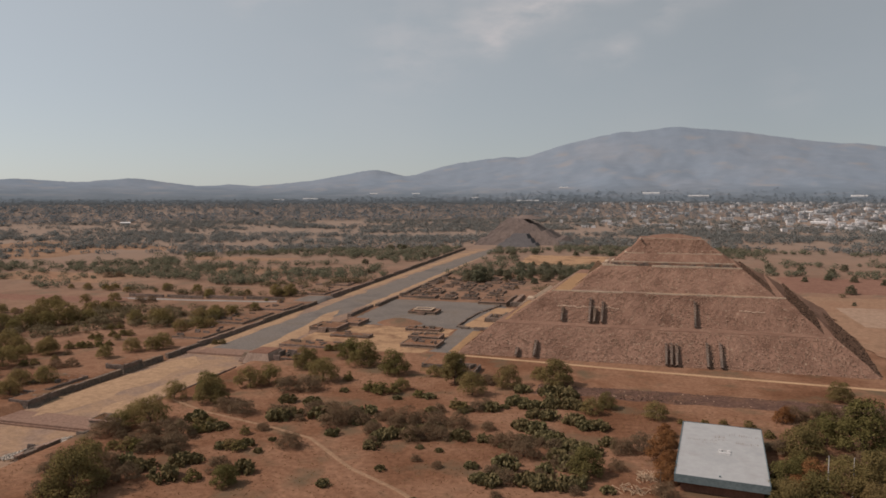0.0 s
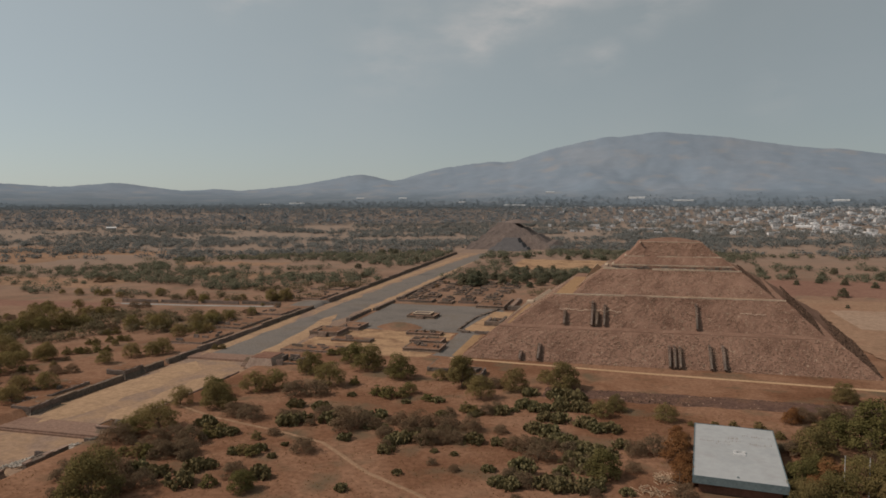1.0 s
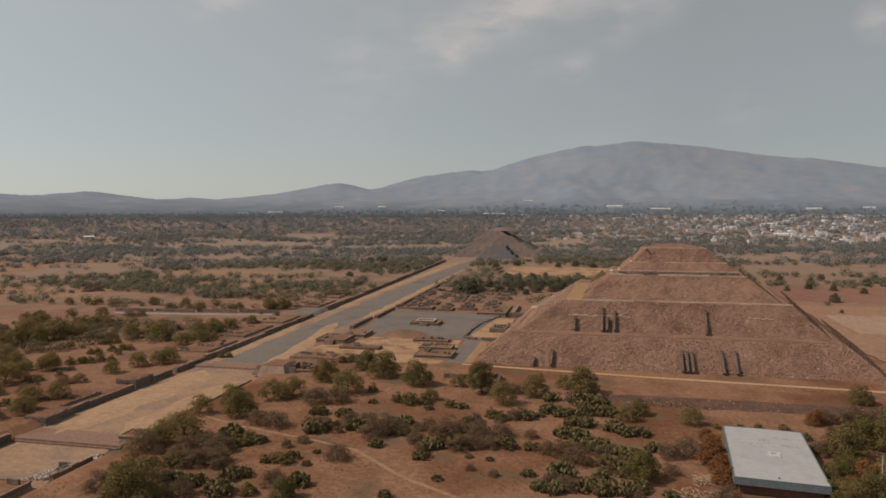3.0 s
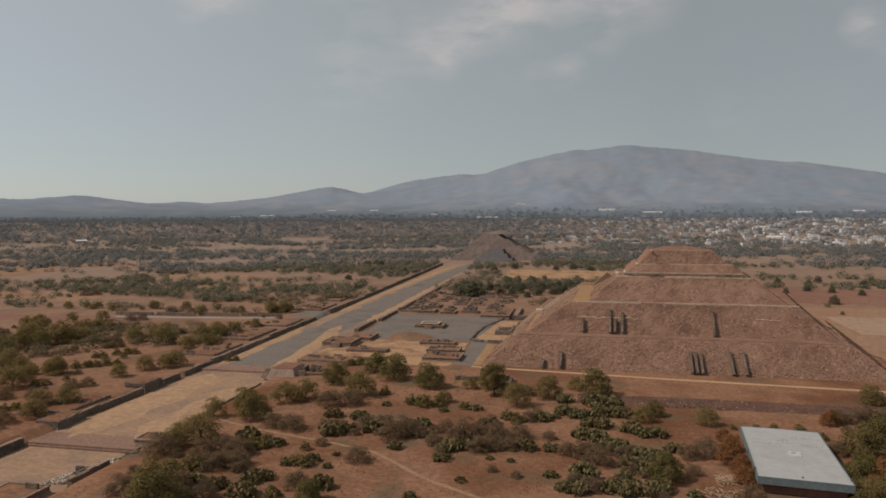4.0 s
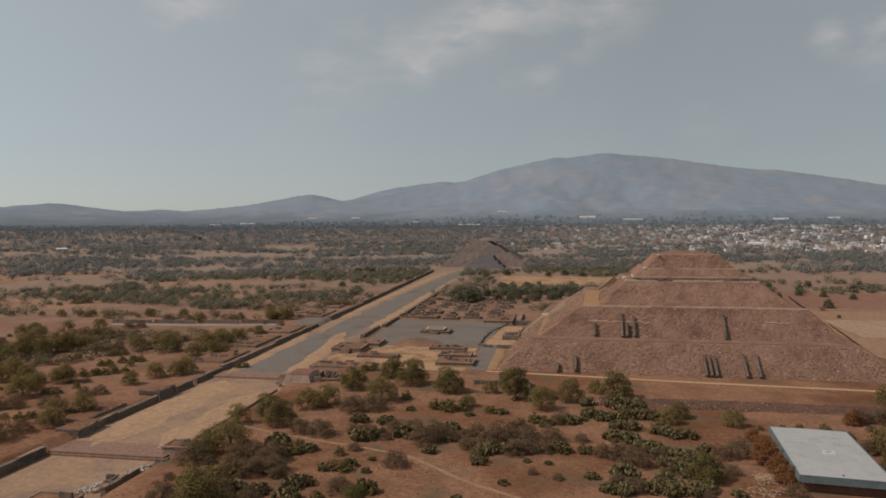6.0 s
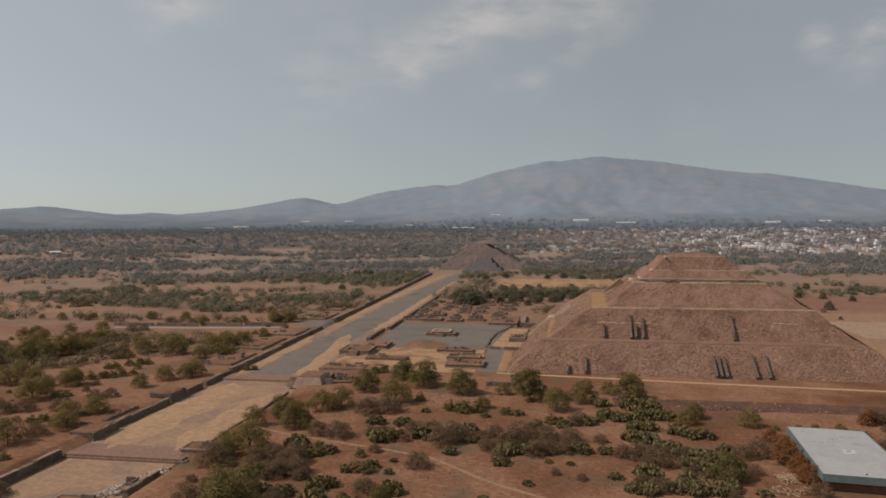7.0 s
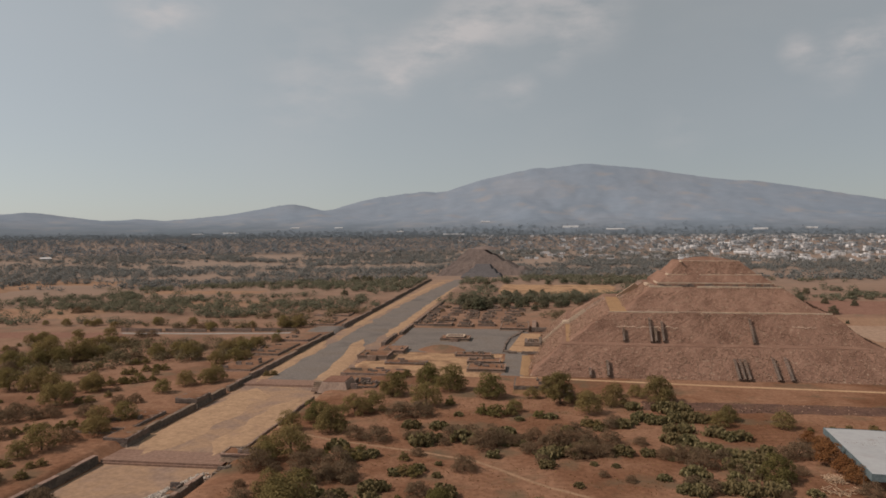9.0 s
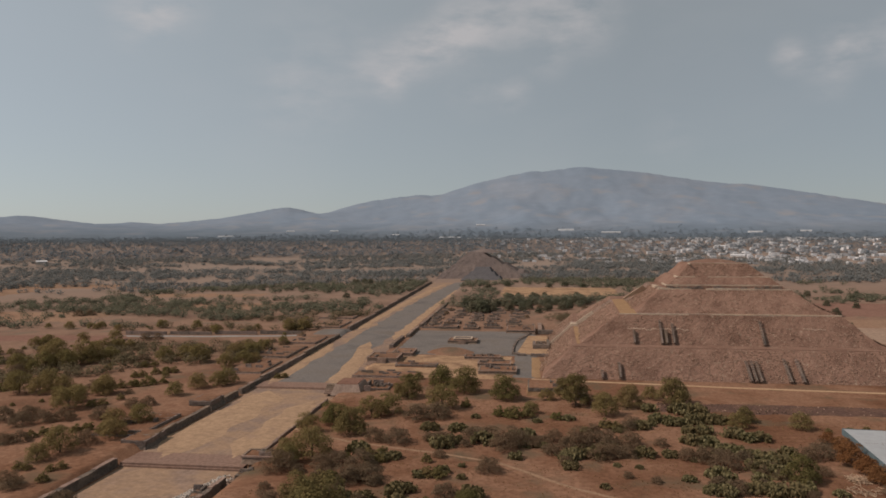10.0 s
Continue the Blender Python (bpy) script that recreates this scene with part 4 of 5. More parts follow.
bm = bmesh.new()
slab(bm, -119, -96, 478, 566, -0.2, 1.2, 0.2, 0.2, 3)
for v in bm.verts:
    v.co.x = min(v.co.x + 0.09 * (v.co.y - 478), -95.5)
kept(part("floor", bm, COURT, None, "bare tan earth"), ob)
for x0, x1, y0, y1, z in ((-109, -96.5, 472.5, 475, 2.0), (-107.5, -95, 500, 504, 4.0), (-107.5, -105, 504, 524, 3.4), (-97, -94.6, 504, 530, 3.8), (-105, -97, 522, 525, 3.2), (-103, -90, 582, 588, 3.4), (-103, -99, 588, 640, 2.6)):
    kept(block("wall_stub", x0, x1, y0, y1, 0.2, z, rnd_mat.choice((RUIN, STONE)), None, 0.25, 0.4, 1.6), ob)
platform(-106, -98, 506, 520, 1.2, 1.2, "low ruin of room walls in the walled court", rim=False, rooms=5)
platform(-130, -105, 578, 616, 1.2, 2.2, "low platform of brown earth and stone", rooms=5)
platform(-280, -267.2, 253, 272, -4.6, 4.4, "dark block of masonry that juts into the avenue", rim=False, mat=STONE)
platform(-283, -269.2, 318, 335, -3.7, 4.6, "dark block of masonry that juts into the avenue", rim=False, mat=STONE)
for x0, x1, y0, y1, tall, rooms in ((-300, -276, 400, 440, 1.2, 7), (-306, -278, 452, 500, 1.4, 9), (-300, -276, 512, 548, 1.2, 6), (-330, -280, 596, 640, 1.3, 9), (-320, -284, 660, 700, 1.2, 6), (-298, -276, 262, 300, 1.0, 5)):
    platform(x0, x1, y0, y1, plain_z((x0 + x1) / 2, (y0 + y1) / 2), tall, "low ruin of room walls beside the avenue", rim=False, rooms=rooms)
rnd = random.Random(5)
for j in range(7):
    for i in range(5):
        x0, y0 = -206 + 19 * i + rnd.uniform(-3, 3), 598 + 21 * j + rnd.uniform(-4, 4)
        x1, y1 = x0 + rnd.uniform(9, 17), y0 + rnd.uniform(9, 17)
        platform(x0, x1, y0, y1, plain_z((x0 + x1) / 2, (y0 + y1) / 2) + 0.1, rnd.uniform(0.4, 1.1), "low ruin of room walls north of the plaza", rim=rnd.random() < 0.3, rooms=8, mat=STONE)
platform(-239, -221.5, 172, 196, -5.2, 2.6, "low kerbed stone platform with an earth mound", rooms=2)
wall_run("stone_wall", -216.8, 250, 345, 1.3, 1.2, -1, "low broken kerb wall along the avenue's eastern edge")
wall_run("stone_wall", -218.6, 200.5, 221, 3.2, 2.2, -1, "broken dark masonry wall behind pale rubble")
platform(-226, -220.5, 206, 216, -5.2, 1.1, "crumbled earth and stone ruin at the avenue's edge", rim=False, rooms=3)
for x0, x1, y0, y1 in ((-216, -208, 223, 231),):
    platform(x0, x1, y0, y1, -3.6, 1.7, "crumbled grey stone ruin at the avenue's edge", rim=False, rooms=7, mat=STONE)
stones("wall_rubble", 420, 8, STONEPALE, 0.5, [(np.array((-233.0, 200.0, -5.2)), np.array((9.0, 32.0, 0.0)), np.array((3.6, -1.2, 0.5))), (np.array((-228.0, 203.0, -5.0)), np.array((6.0, 24.0, 0.0)), np.array((4.5, -1.0, 0.9)))], "pale tumbled stones of a fallen wall")
platform(-219, -206, 236, 246, -1.4, 2.0, "small dark stone platform at the avenue's edge", rooms=4)
platform(-216, -176, 392, 408, -0.5, 1.3, "low ruin of brown earth and stone", rim=False, rooms=8)
platform(-111, -91, 353, 376, 0.0, 4.2, "ochre earth mound held by broken masonry", rim=False, rooms=3, mat=OCHRE)
platform(-90, -80, 352, 368, 0.0, 2.4, "tumbled dark ruin beside the earth mound", rim=False, rooms=8, mat=STONE)

# cross terraces in the avenue
for y, z, tall, name in ((236, -5.2, 1.6, "stepped stone terrace across the avenue"), (371, -3.7, 0.9, "low stone terrace across the avenue")):
    ob = empty("stone_terrace", -245, y, z, 0, name, "terrace")
    n = 2
    for k in range(n):
        kept(block("step", WEST + 1.2, EAST - 3, y + k * 0.8, y + 5.2, z - 0.5 + k * 0.002, z + tall * (k + 1) / n + 0.1, TERRACE, None, 0, 0.05, 5), ob)
    kept(block("landing", WEST + 1.2, EAST - 3, y + 5.21, y + 15, z + tall - 0.8, z + tall + 0.06, TERRACE, None, 0.3, 0.04, 4), ob)

CONCRETE = material("pale_concrete", [(0.22, 0.205, 0.19), (0.28, 0.265, 0.25)], 0.05, 0.5, 0.2)
# long wall and service road on the western plain
wob = empty("boundary_wall", -385, 552, plain_z(-385, 552), 0, "long low dark wall beside a pale service road", "wall")
for k in range(4):
    x0 = -462 + k * 40
    kept(block("masonry", x0, x0 + 38, 556 + k * 2.6, 557.4 + k * 2.6, plain_z(x0 + 20, 556) - 0.6, plain_z(x0 + 20, 556) + 3.0, STONE, None, 0.1, 0.1, 4), wob)
tagged(ribbon("road", [(-470, 546), (-380, 551), (-306, 556)], 7, CONCRETE, 0.3), "pale grey service road on the plain", "road", kind="structure")

# ---- shed with the white roof ----
REDWALL = material("red_brown_wall", [(0.13, 0.07, 0.05), (0.17, 0.09, 0.065)], 0.2, 1.2, 0.3)
STAIN = material("rust_stain", [(0.22, 0.18, 0.15), (0.27, 0.235, 0.21)], 0.5, 2.0, 0.0)
shed = empty("shed", 30, 255.8, 0, -6, "long low shed with a white sheet roof among trees", "building")
block("wall", -12.6, 12.0, -25.6, 26.6, -0.5, 4.9, REDWALL, shed, 0, 0, 30)
verts, faces = [], []
NX, NY = 30, 8
for j in range(NY + 1):
    for i in range(NX * 2 + 1):
        x, y = -14.3 + 27.8 * i / (NX * 2), -27.4 + 56.2 * j / NY
        verts.append((x, y, 5.35 - 0.012 * abs(x) + (0.018 if i % 2 else 0.0) + 0.03 * noise.noise(Vector((x * 0.3, y * 0.2, 0)))))
WR = NX * 2 + 1
for j in range(NY):
    for i in range(NX * 2):
        k = j * WR + i
        faces.append((k, k + 1, k + WR + 1, k + WR))
raw("roof", verts, faces, ROOF, shed, "ribbed off-white metal sheet roof")
for a, b, c, d in ((-14.5, 13.7, -27.6, -27.35), (-14.5, 13.7, 28.75, 29.0), (-14.5, -14.25, -27.34, 28.74), (13.45, 13.7, -27.34, 28.74)):
    block("fascia", a, b, c, d, 2.9, 5.42, SHED, shed, 0, 0, 40, "grey-green fascia board")
rnd = random.Random(8)
rows = [(-12.2 + 0.62 * k, 8.6) for k in range(18)] + [(-6.6 + 0.62 * k, 6.2) for k in range(8)] + [(-2.0 + 0.7 * k, 10.6) for k in range(8)] + [(4.6 + 0.7 * k, 9.2) for k in range(12)] + [(2.5 + 0.8 * k, 17.5) for k in range(13)] + [(-3.5 + 0.5 * k, 13.0) for k in range(9)]
for x, y in rows:
    if rnd.random() < 0.75:
        y += rnd.uniform(-0.5, 0.5)
        d, w = rnd.uniform(0.6, 2.4), rnd.uniform(0.06, 0.16)
        zz = 5.4 - 0.012 * abs(x)
        raw("rust_stain", [(x - w, y, zz), (x + w, y, zz), (x + w * 0.4, y + d, zz), (x - w * 0.4, y + d, zz)], [(0, 1, 2, 3)], STAIN, shed)
block("vent_cap", -1.2, -0.5, -25.4, -24.7, 5.3, 5.75, SHED, shed, 0.1, 0, 2)
unit = empty("roof_unit", 30.2, 252.5, 5.33, -6, "small white ventilation unit on the shed roof", "vent")
block("cabinet", -1.9, 1.9, -0.7, 0.4, 0, 0.5, METAL, unit, 0.05, 0, 2)
block("cowl", -2.0, -0.9, 1.6, 2.8, 0, 0.7, METAL, unit, 0.2, 0, 2)
block("cowl", 0.8, 2.0, 1.6, 2.8, 0, 0.7, METAL, unit, 0.2, 0, 2)
block("pipe", -1.6, 1.8, 2.9, 3.1, 0.1, 0.4, METAL, unit, 0, 0, 4)

for x, y in ((59.1, 239.0), (66.3, 239.3)):
    mast = empty("mast", x, y, ground_z(x, y), 0, "tall thin pale metal mast among trees", "pole", "masts")
    bm = bmesh.new()
    bmesh.ops.create_cone(bm, cap_ends=True, segments=8, radius1=0.17, radius2=0.09, depth=13, matrix=Matrix.Translation((0, 0, 6.5)))
    part("pole", bm, METAL, mast)
    bm = bmesh.new()
    bmesh.ops.create_cone(bm, cap_ends=True, segments=8, radius1=0.4, radius2=0.35, depth=0.5, matrix=Matrix.Translation((0, 0, 0.2)))
    part("footing", bm, GREY, mast)

# wood pile and post beside the shed
def sticks(name, x, y, rx, ry, count, length, mat, label, seed):
    rng = np.random.default_rng(seed)
    ob = []
    for k in range(count):
        a, tilt = rng.uniform(0, 6.28), rng.uniform(-0.25, 0.45)
        c = np.array((x + rng.normal() * rx, y + rng.normal() * ry, ground_z(x, y) + rng.uniform(0.1, 1.2)))
        d = np.array((math.cos(a) * math.cos(tilt), math.sin(a) * math.cos(tilt), math.sin(tilt))) * length * rng.uniform(0.4, 1) / 2
        w = np.array((-math.sin(a), math.cos(a), 0)) * 0.09
        u = np.array((0, 0, 0.09))
        e = [c - d - w - u, c - d + w - u, c - d + w + u, c - d - w + u, c + d - w - u, c + d + w - u, c + d + w + u, c + d - w + u]
        for f in ((0, 1, 5, 4), (1, 2, 6, 5), (2, 3, 7, 6), (3, 0, 4, 7), (3, 2, 1, 0), (4, 5, 6, 7)):
            ob.append([e[i] for i in f])
    return tagged(quads(name, np.array(ob), 1, mat), label, "wood", kind="stuff")


WOOD = material("bleached_wood", [(0.30, 0.21, 0.14), (0.46, 0.34, 0.24)], 0.4, 2.0, 0.4)
sticks("brushwood", 4.8, 238.5, 1.9, 1.8, 80, 4.0, WOOD, "heap of pale broken branches beside the shed", 14)
sticks("fallen_branches", 1.0, 226.0, 3.0, 1.5, 40, 3.5, WOOD, "scattered pale branches on bare earth", 15)
post = empty("utility_post", 8.5, 226, ground_z(8.5, 226), 0, "dark wooden post with a short crossarm", "pole")
bm = bmesh.new()
bmesh.ops.create_cone(bm, cap_ends=True, segments=8, radius1=0.16, radius2=0.11, depth=8, matrix=Matrix.Translation((0, 0, 3.9)))
part("pole", bm, BARK, post)
block("crossarm", -0.9, 0.9, -0.07, 0.07, 6.9, 7.05, BARK, post)


# ---- plants ----
def tufts(rng, lobes, count, size, flat=0.75, thin=0.75):
    """Corners of many small leaf sprays, strewn through the shells of the lobes (x, y, z, radius)."""
    lobes = np.array(lobes)
    pick = rng.choice(len(lobes), count, p=lobes[:, 3] ** 2 / np.sum(lobes[:, 3] ** 2))
    d = rng.normal(size=(count, 3))
    d /= np.linalg.norm(d, axis=1)[:, None]
    d[:, 2] = np.where(d[:, 2] < -0.35, -d[:, 2] * 0.6, d[:, 2])
    r = lobes[pick, 3] * (0.55 + 0.5 * rng.random(count) ** 0.6)
    c = lobes[pick, :3] + d * r[:, None] * np.array([1, 1, flat])
    a = d * 0.85 + np.array([0, 0, 0.35]) + rng.normal(size=(count, 3)) * 0.4
    a /= np.linalg.norm(a, axis=1)[:, None]
    u = np.cross(a, rng.normal(size=(count, 3)))
    u /= np.linalg.norm(u, axis=1)[:, None]
    v = np.cross(a, u)
    s = size * rng.uniform(0.6, 1.35, count)[:, None]
    u, v = u * s, v * s * thin
    bend = a * s * 0.25
    return np.stack([c - u - bend * 0.5, c - v * 0.9 + bend, c + u - bend * 0.5, c + v + bend], axis=1)


def limbs(bm, lobes, trunk_h, radius):
    """A tapered, bent trunk that forks into a limb for each lobe."""
    def tube(p, q, r0, r1):
        mid = (p + q) / 2 + Vector((0.12, -0.1, 0.0)) * (q - p).length
        pts, rs = [p, mid, q], [r0, (r0 + r1) / 2, r1]
        rings = []
        for c, r in zip(pts, rs):
            rings.append([bm.verts.new(c + Vector((r * math.cos(a), r * math.sin(a), 0))) for a in (0, 1.26, 2.51, 3.77, 5.03)])
        for a, b in zip(rings, rings[1:]):
            for i in range(5):
                bm.faces.new([a[i], a[(i + 1) % 5], b[(i + 1) % 5], b[i]])
    fork = Vector((0.1, 0.05, trunk_h))
    tube(Vector((0, 0, -0.4)), fork, radius, radius * 0.75)
    for x, y, z, r in lobes:
        tube(fork, Vector((x * 0.85, y * 0.85, z + r * 0.1)), radius * 0.55, radius * 0.15)


GRASS = foliage("dry_grass_blades", (0.17, 0.095, 0.045), (0.28, 0.175, 0.085), (0.22, 0.13, 0.06))
KINDS = {}


def tree_kind(key, seed, width, height, nlobes, count, leaf, mat, trunk=0.14, low=0.06, thin=0.75):
    """A tree or bush: lobes of foliage over a dome that comes down close to the ground."""
    rng = np.random.default_rng(seed)
    lobes = []
    squash = height / width
    for k in range(nlobes):
        up = (k + 0.5) / nlobes
        a = 2.4 * k + rng.uniform(-0.5, 0.5)
        el = math.asin(up) * 0.95
        rr = width * 0.5 * 0.68 * math.cos(el) * rng.uniform(0.75, 1.12)
        r = width * rng.uniform(0.13, 0.21)
        z = height * (low + (0.86 - low) * up * rng.uniform(0.82, 1.08))
        lobes.append((rr * math.cos(a), rr * math.sin(a), max(z, r * 0.5), r))
    for k in range(7):
        a = 0.9 * k + rng.uniform(-0.3, 0.3)
        rr = width * rng.uniform(0.26, 0.38)
        lobes.append((rr * math.cos(a), rr * math.sin(a), height * rng.uniform(0.13, 0.26), width * rng.uniform(0.12, 0.16)))
    lobes.append((0, 0, height * 0.45, width * 0.26))
    bm = bmesh.new()
    limbs(bm, lobes[::2], height * trunk, 0.03 * height + 0.04)
    stem = bpy.data.meshes.new("trunk")
    bm.to_mesh(stem)
    bm.free()
    stem.materials.append(BARK)
    pts = tufts(rng, lobes, count, leaf, min(1.0, squash * 1.25), thin)
    ob = quads("crown", pts, leaf, mat)
    crown = ob.data
    bpy.data.objects.remove(ob)
    KINDS[key] = (stem, crown, "trunk", "crown")


def cactus_kind(key, seed, width, height, count):
    """A thicket of prickly pear: thick oval pads that grow out of one another."""
    rng = np.random.default_rng(seed)
    bm = bmesh.new()
    sites = [(Vector((rng.uniform(-0.45, 0.45) * width, rng.uniform(-0.45, 0.45) * width, 0)), 0) for k in range(34)]
    for k in range(count):
        p, gen = sites[int(rng.integers(0, len(sites)))]
        way = Vector((rng.normal() * 0.6 + p.x * 0.3 / width, rng.normal() * 0.6 + p.y * 0.3 / width, 0.8)).normalized()
        s = rng.uniform(0.32, 0.48) * height / 3
        c = p + way * s
        dome = 1 - (Vector((c.x, c.y)).length / (width * 0.58)) ** 2 - 0.9 * max(0.0, noise.noise(Vector((c.x * 0.8, c.y * 0.8, seed * 3.7))))
        if dome < 0 or c.z + s > height * (0.35 + 0.65 * dome ** 0.5) or c.z < 0:
            continue
        side = way.cross(Vector((rng.normal(), rng.normal(), 0.2))).normalized()
        nrm = way.cross(side)
        th = 0.1 * s + 0.05
        rim = [c + way * (s * 1.15 * math.sin(a)) + side * (s * 0.8 * math.cos(a)) for a in np.arange(7) * 2 * math.pi / 7]
        vs = [bm.verts.new(v) for v in rim]
        f, b = bm.verts.new(c + nrm * th), bm.verts.new(c - nrm * th)
        for i in range(7):
            bm.faces.new([vs[i], vs[(i + 1) % 7], f])
            bm.faces.new([vs[(i + 1) % 7], vs[i], b])
        sites.append((c + way * s * 0.9, gen + 1))
    me = bpy.data.meshes.new("body")
    bm.to_mesh(me)
    bm.free()
    me.materials.append(PAD)
    bm = bmesh.new()
    bmesh.ops.create_cone(bm, cap_ends=True, segments=7, radius1=0.3 * width * 0.5, radius2=0.12, depth=0.9, matrix=Matrix.Translation((0, 0, 0.25)))
    st = bpy.data.meshes.new("stem")
    bm.to_mesh(st)
    bm.free()
    st.materials.append(BARK)
    KINDS[key] = (st, me, "stem", "body")


for k in range(4):
    tree_kind(f"tree{k}", 10 + k, 9.0, 6.4, 15, 6000, 0.145, LEAF)
for k in range(2):
    tree_kind(f"tall{k}", 30 + k, 8.0, 9.6, 18, 6500, 0.16, LEAF, 0.15, 0.12)
for k in range(2):
    tree_kind(f"grove{k}", 35 + k, 9.0, 7.6, 18, 4200, 0.2, GROVE, 0.15, 0.1)
for k in range(3):
    tree_kind(f"pale{k}", 40 + k, 8.2, 6.0, 13, 4200, 0.135, PALE, 0.25, 0.25)
for k in range(4):
    tree_kind(f"brush{k}", 50 + k, 6.6, 3.6, 13, 3600, 0.16, BRUSH, 0.12, 0.1, 0.3)
for k in range(2):
    tree_kind(f"rust{k}", 60 + k, 6.6, 5.0, 12, 3400, 0.14, RUSTY, 0.2, 0.2)
for k in range(4):
    tree_kind(f"bush{k}", 70 + k, 3.1, 1.9, 9, 700, 0.13, LEAF, 0.12, 0.1)
for k in range(4):
    cactus_kind(f"cactus{k}", 80 + k, 4.6, 2.3, 620)

TAGS = {"tree": ("spreading green tree with a rounded uneven crown", "tree", "trees", "tree"),
        "tall": ("tall dense dark green tree", "tree", "trees", "tree"),
        "grove": ("dense grey-green tree beside the ruins", "tree", "trees", "tree"),
        "pale": ("thin yellowish-green tree with an open crown", "tree", "trees", "tree"),
        "brush": ("grey-brown leafless thorn bush on dry earth", "bush", "bushes", "bush"),
        "rust": ("small tree with dry rust-coloured leaves", "tree", "trees", "tree"),
        "bush": ("small round dark green shrub on dry earth", "shrub", "shrubs", "shrub"),
        "cactus": ("clump of grey-green prickly pear cactus", "cactus", "cactus clumps", "prickly_pear")}
rnd = random.Random(11)
planted = []


def plant(key, x, y, scale=1.0, tall=1.0):
    if key[:4] == "tree" and x < -285:
        key = "pale" + str(int(key[4:]) % 3)
    kind = key.rstrip("0123456789")
    label, category, group, name = TAGS[kind]
    stem, crown, a, b = KINDS[key]
    ob = new(name)
    s = scale * rnd.uniform(0.94, 1.06) * (0.85 if x < -285 else 1.0)
    ob.matrix_world = pose(x, y, ground_z(x, y), 0, 0, rnd.uniform(0, 360)) @ Matrix.Diagonal((s, s, s * tall, 1))
    tagged(ob, label, category, group)
    for n, me in ((a, stem), (b, crown)):
        c = new(n, me)
        c.parent = ob
        if n == "body":
            tagged(c, kind="stuff")
    planted.append((x, y, 3.0 * scale))
    return ob


def clear(x, y, gap=0.0):
    """True where plants grow: not on the avenue, the pyramid, the plazas, the paths, the shed or one another."""
    if WEST - 4 < x < EAST + 4 and y < 1175:
        return False
    if -150 < x < 140 and 380 < y < 640 or -210 < x < -100 and 400 < y < 595:
        return False
    if 10 < x < 50 and 222 < y < 292 or -50 < x < 220 and 318 < y < 400:
        return False
    if -460 < x < -300 and 528 < y < 556:
        return False
    if -275 < x < -125 and 1100 < y < 1320 or -150 < x < 5 and 885 < y < 1005 or 130 < x < 420 and (425 < y < 690 or 715 < y < 825):
        return False
    return all((x - a) ** 2 + (y - b) ** 2 > (gap + c) ** 2 for a, b, c in planted) if gap else True


COUNT = {"tree": 4, "tall": 2, "grove": 2, "pale": 3, "brush": 4, "rust": 2, "bush": 4, "cactus": 4}
for x, y, s in ((-186.5, 275.4, 1.85), (-197.9, 291.2, 1.61), (-172.6, 343.1, 1.98), (-158.7, 371.8, 2.01), (-144.5, 357.1, 2.2), (-121.2, 343.4, 1.99), (-59.7, 335.7, 1.69), (-37.0, 344.1, 2.19), (-11.8, 312.3, 1.18), (-15.0, 235.0, 1.58), (-127.8, 194.8, 1.12), (-180.8, 193.6, 1.75), (-286.4, 261.1, 1.82), (-296.0, 276.0, 1.88), (-287.6, 283.7, 1.88), (-297.2, 358.7, 1.88), (-288.0, 365.5, 1.88), (-285.2, 372.0, 2.16), (-362.1, 441.4, 2.31), (-350.9, 449.7, 2.31), (-336.3, 439.8, 2.55), (-309.7, 423.5, 1.99), (-299.7, 430.1, 1.99), (-438.5, 396.8, 2.49), (-427.7, 407.3, 2.49), (-416.9, 414.8, 2.49), (-429.5, 419.3, 3.52), (-413.9, 430.4, 3.52), (-410.9, 429.3, 2.15), (-401.1, 437.9, 2.15)):
    plant("tree" + str(rnd.randrange(COUNT["tree"])), x, y, s)
for x, y, s in ((-378.6, 336.7, 2.02), (-370.0, 345.4, 2.02), (-343.2, 341.1, 2.1), (-339.7, 306.3, 2.43), (-294.4, 265.4, 1.17), (-308.7, 583.6, 2.55), (-169.5, 177.1, 2.56), (59.2, 274.6, 1.88), (69.9, 289.0, 1.98), (48.5, 245.1, 1.48), (55.0, 250.7, 1.29), (55.1, 231.2, 1.63), (90.8, 352.5, 1.54), (42.7, 232.8, 1.05), (83.1, 252.8, 2.03), (46.1, 225.5, 1.53), (71.1, 228.5, 1.58), (-297.9, 228.2, 1.5), (-393.5, 339.5, 2.59), (-381.5, 349.5, 2.59), (-341.0, 338.4, 2.24)):
    plant("tree" + str(rnd.randrange(COUNT["tree"])), x, y, s)
for x, y, s in ((-183.3, 303.1, 1.91), (-176.0, 310.2, 1.6), (-152.0, 320.9, 2.22), (-108.4, 316.7, 1.09), (-73.7, 316.7, 1.84), (-100.1, 344.7, 1.09), (-47.1, 353.8, 1.19), (-17.7, 302.5, 1.33), (-192.2, 241.2, 2.25), (-202.0, 243.4, 1.25), (-204.9, 274.6, 1.52), (-301.1, 340.6, 1.59), (-317.3, 456.8, 2.23), (-306.9, 460.3, 2.23), (-315.0, 474.5, 2.12), (-305.0, 480.6, 2.12), (-432.8, 479.2, 1.9), (-424.8, 483.2, 1.9), (-321.9, 582.6, 2.22), (-199.8, 233.4, 1.45), (65.7, 242.6, 2.18), (8.7, 302.8, 1.36), (-295.6, 238.2, 2.24)):
    plant("pale" + str(rnd.randrange(COUNT["pale"])), x, y, s)
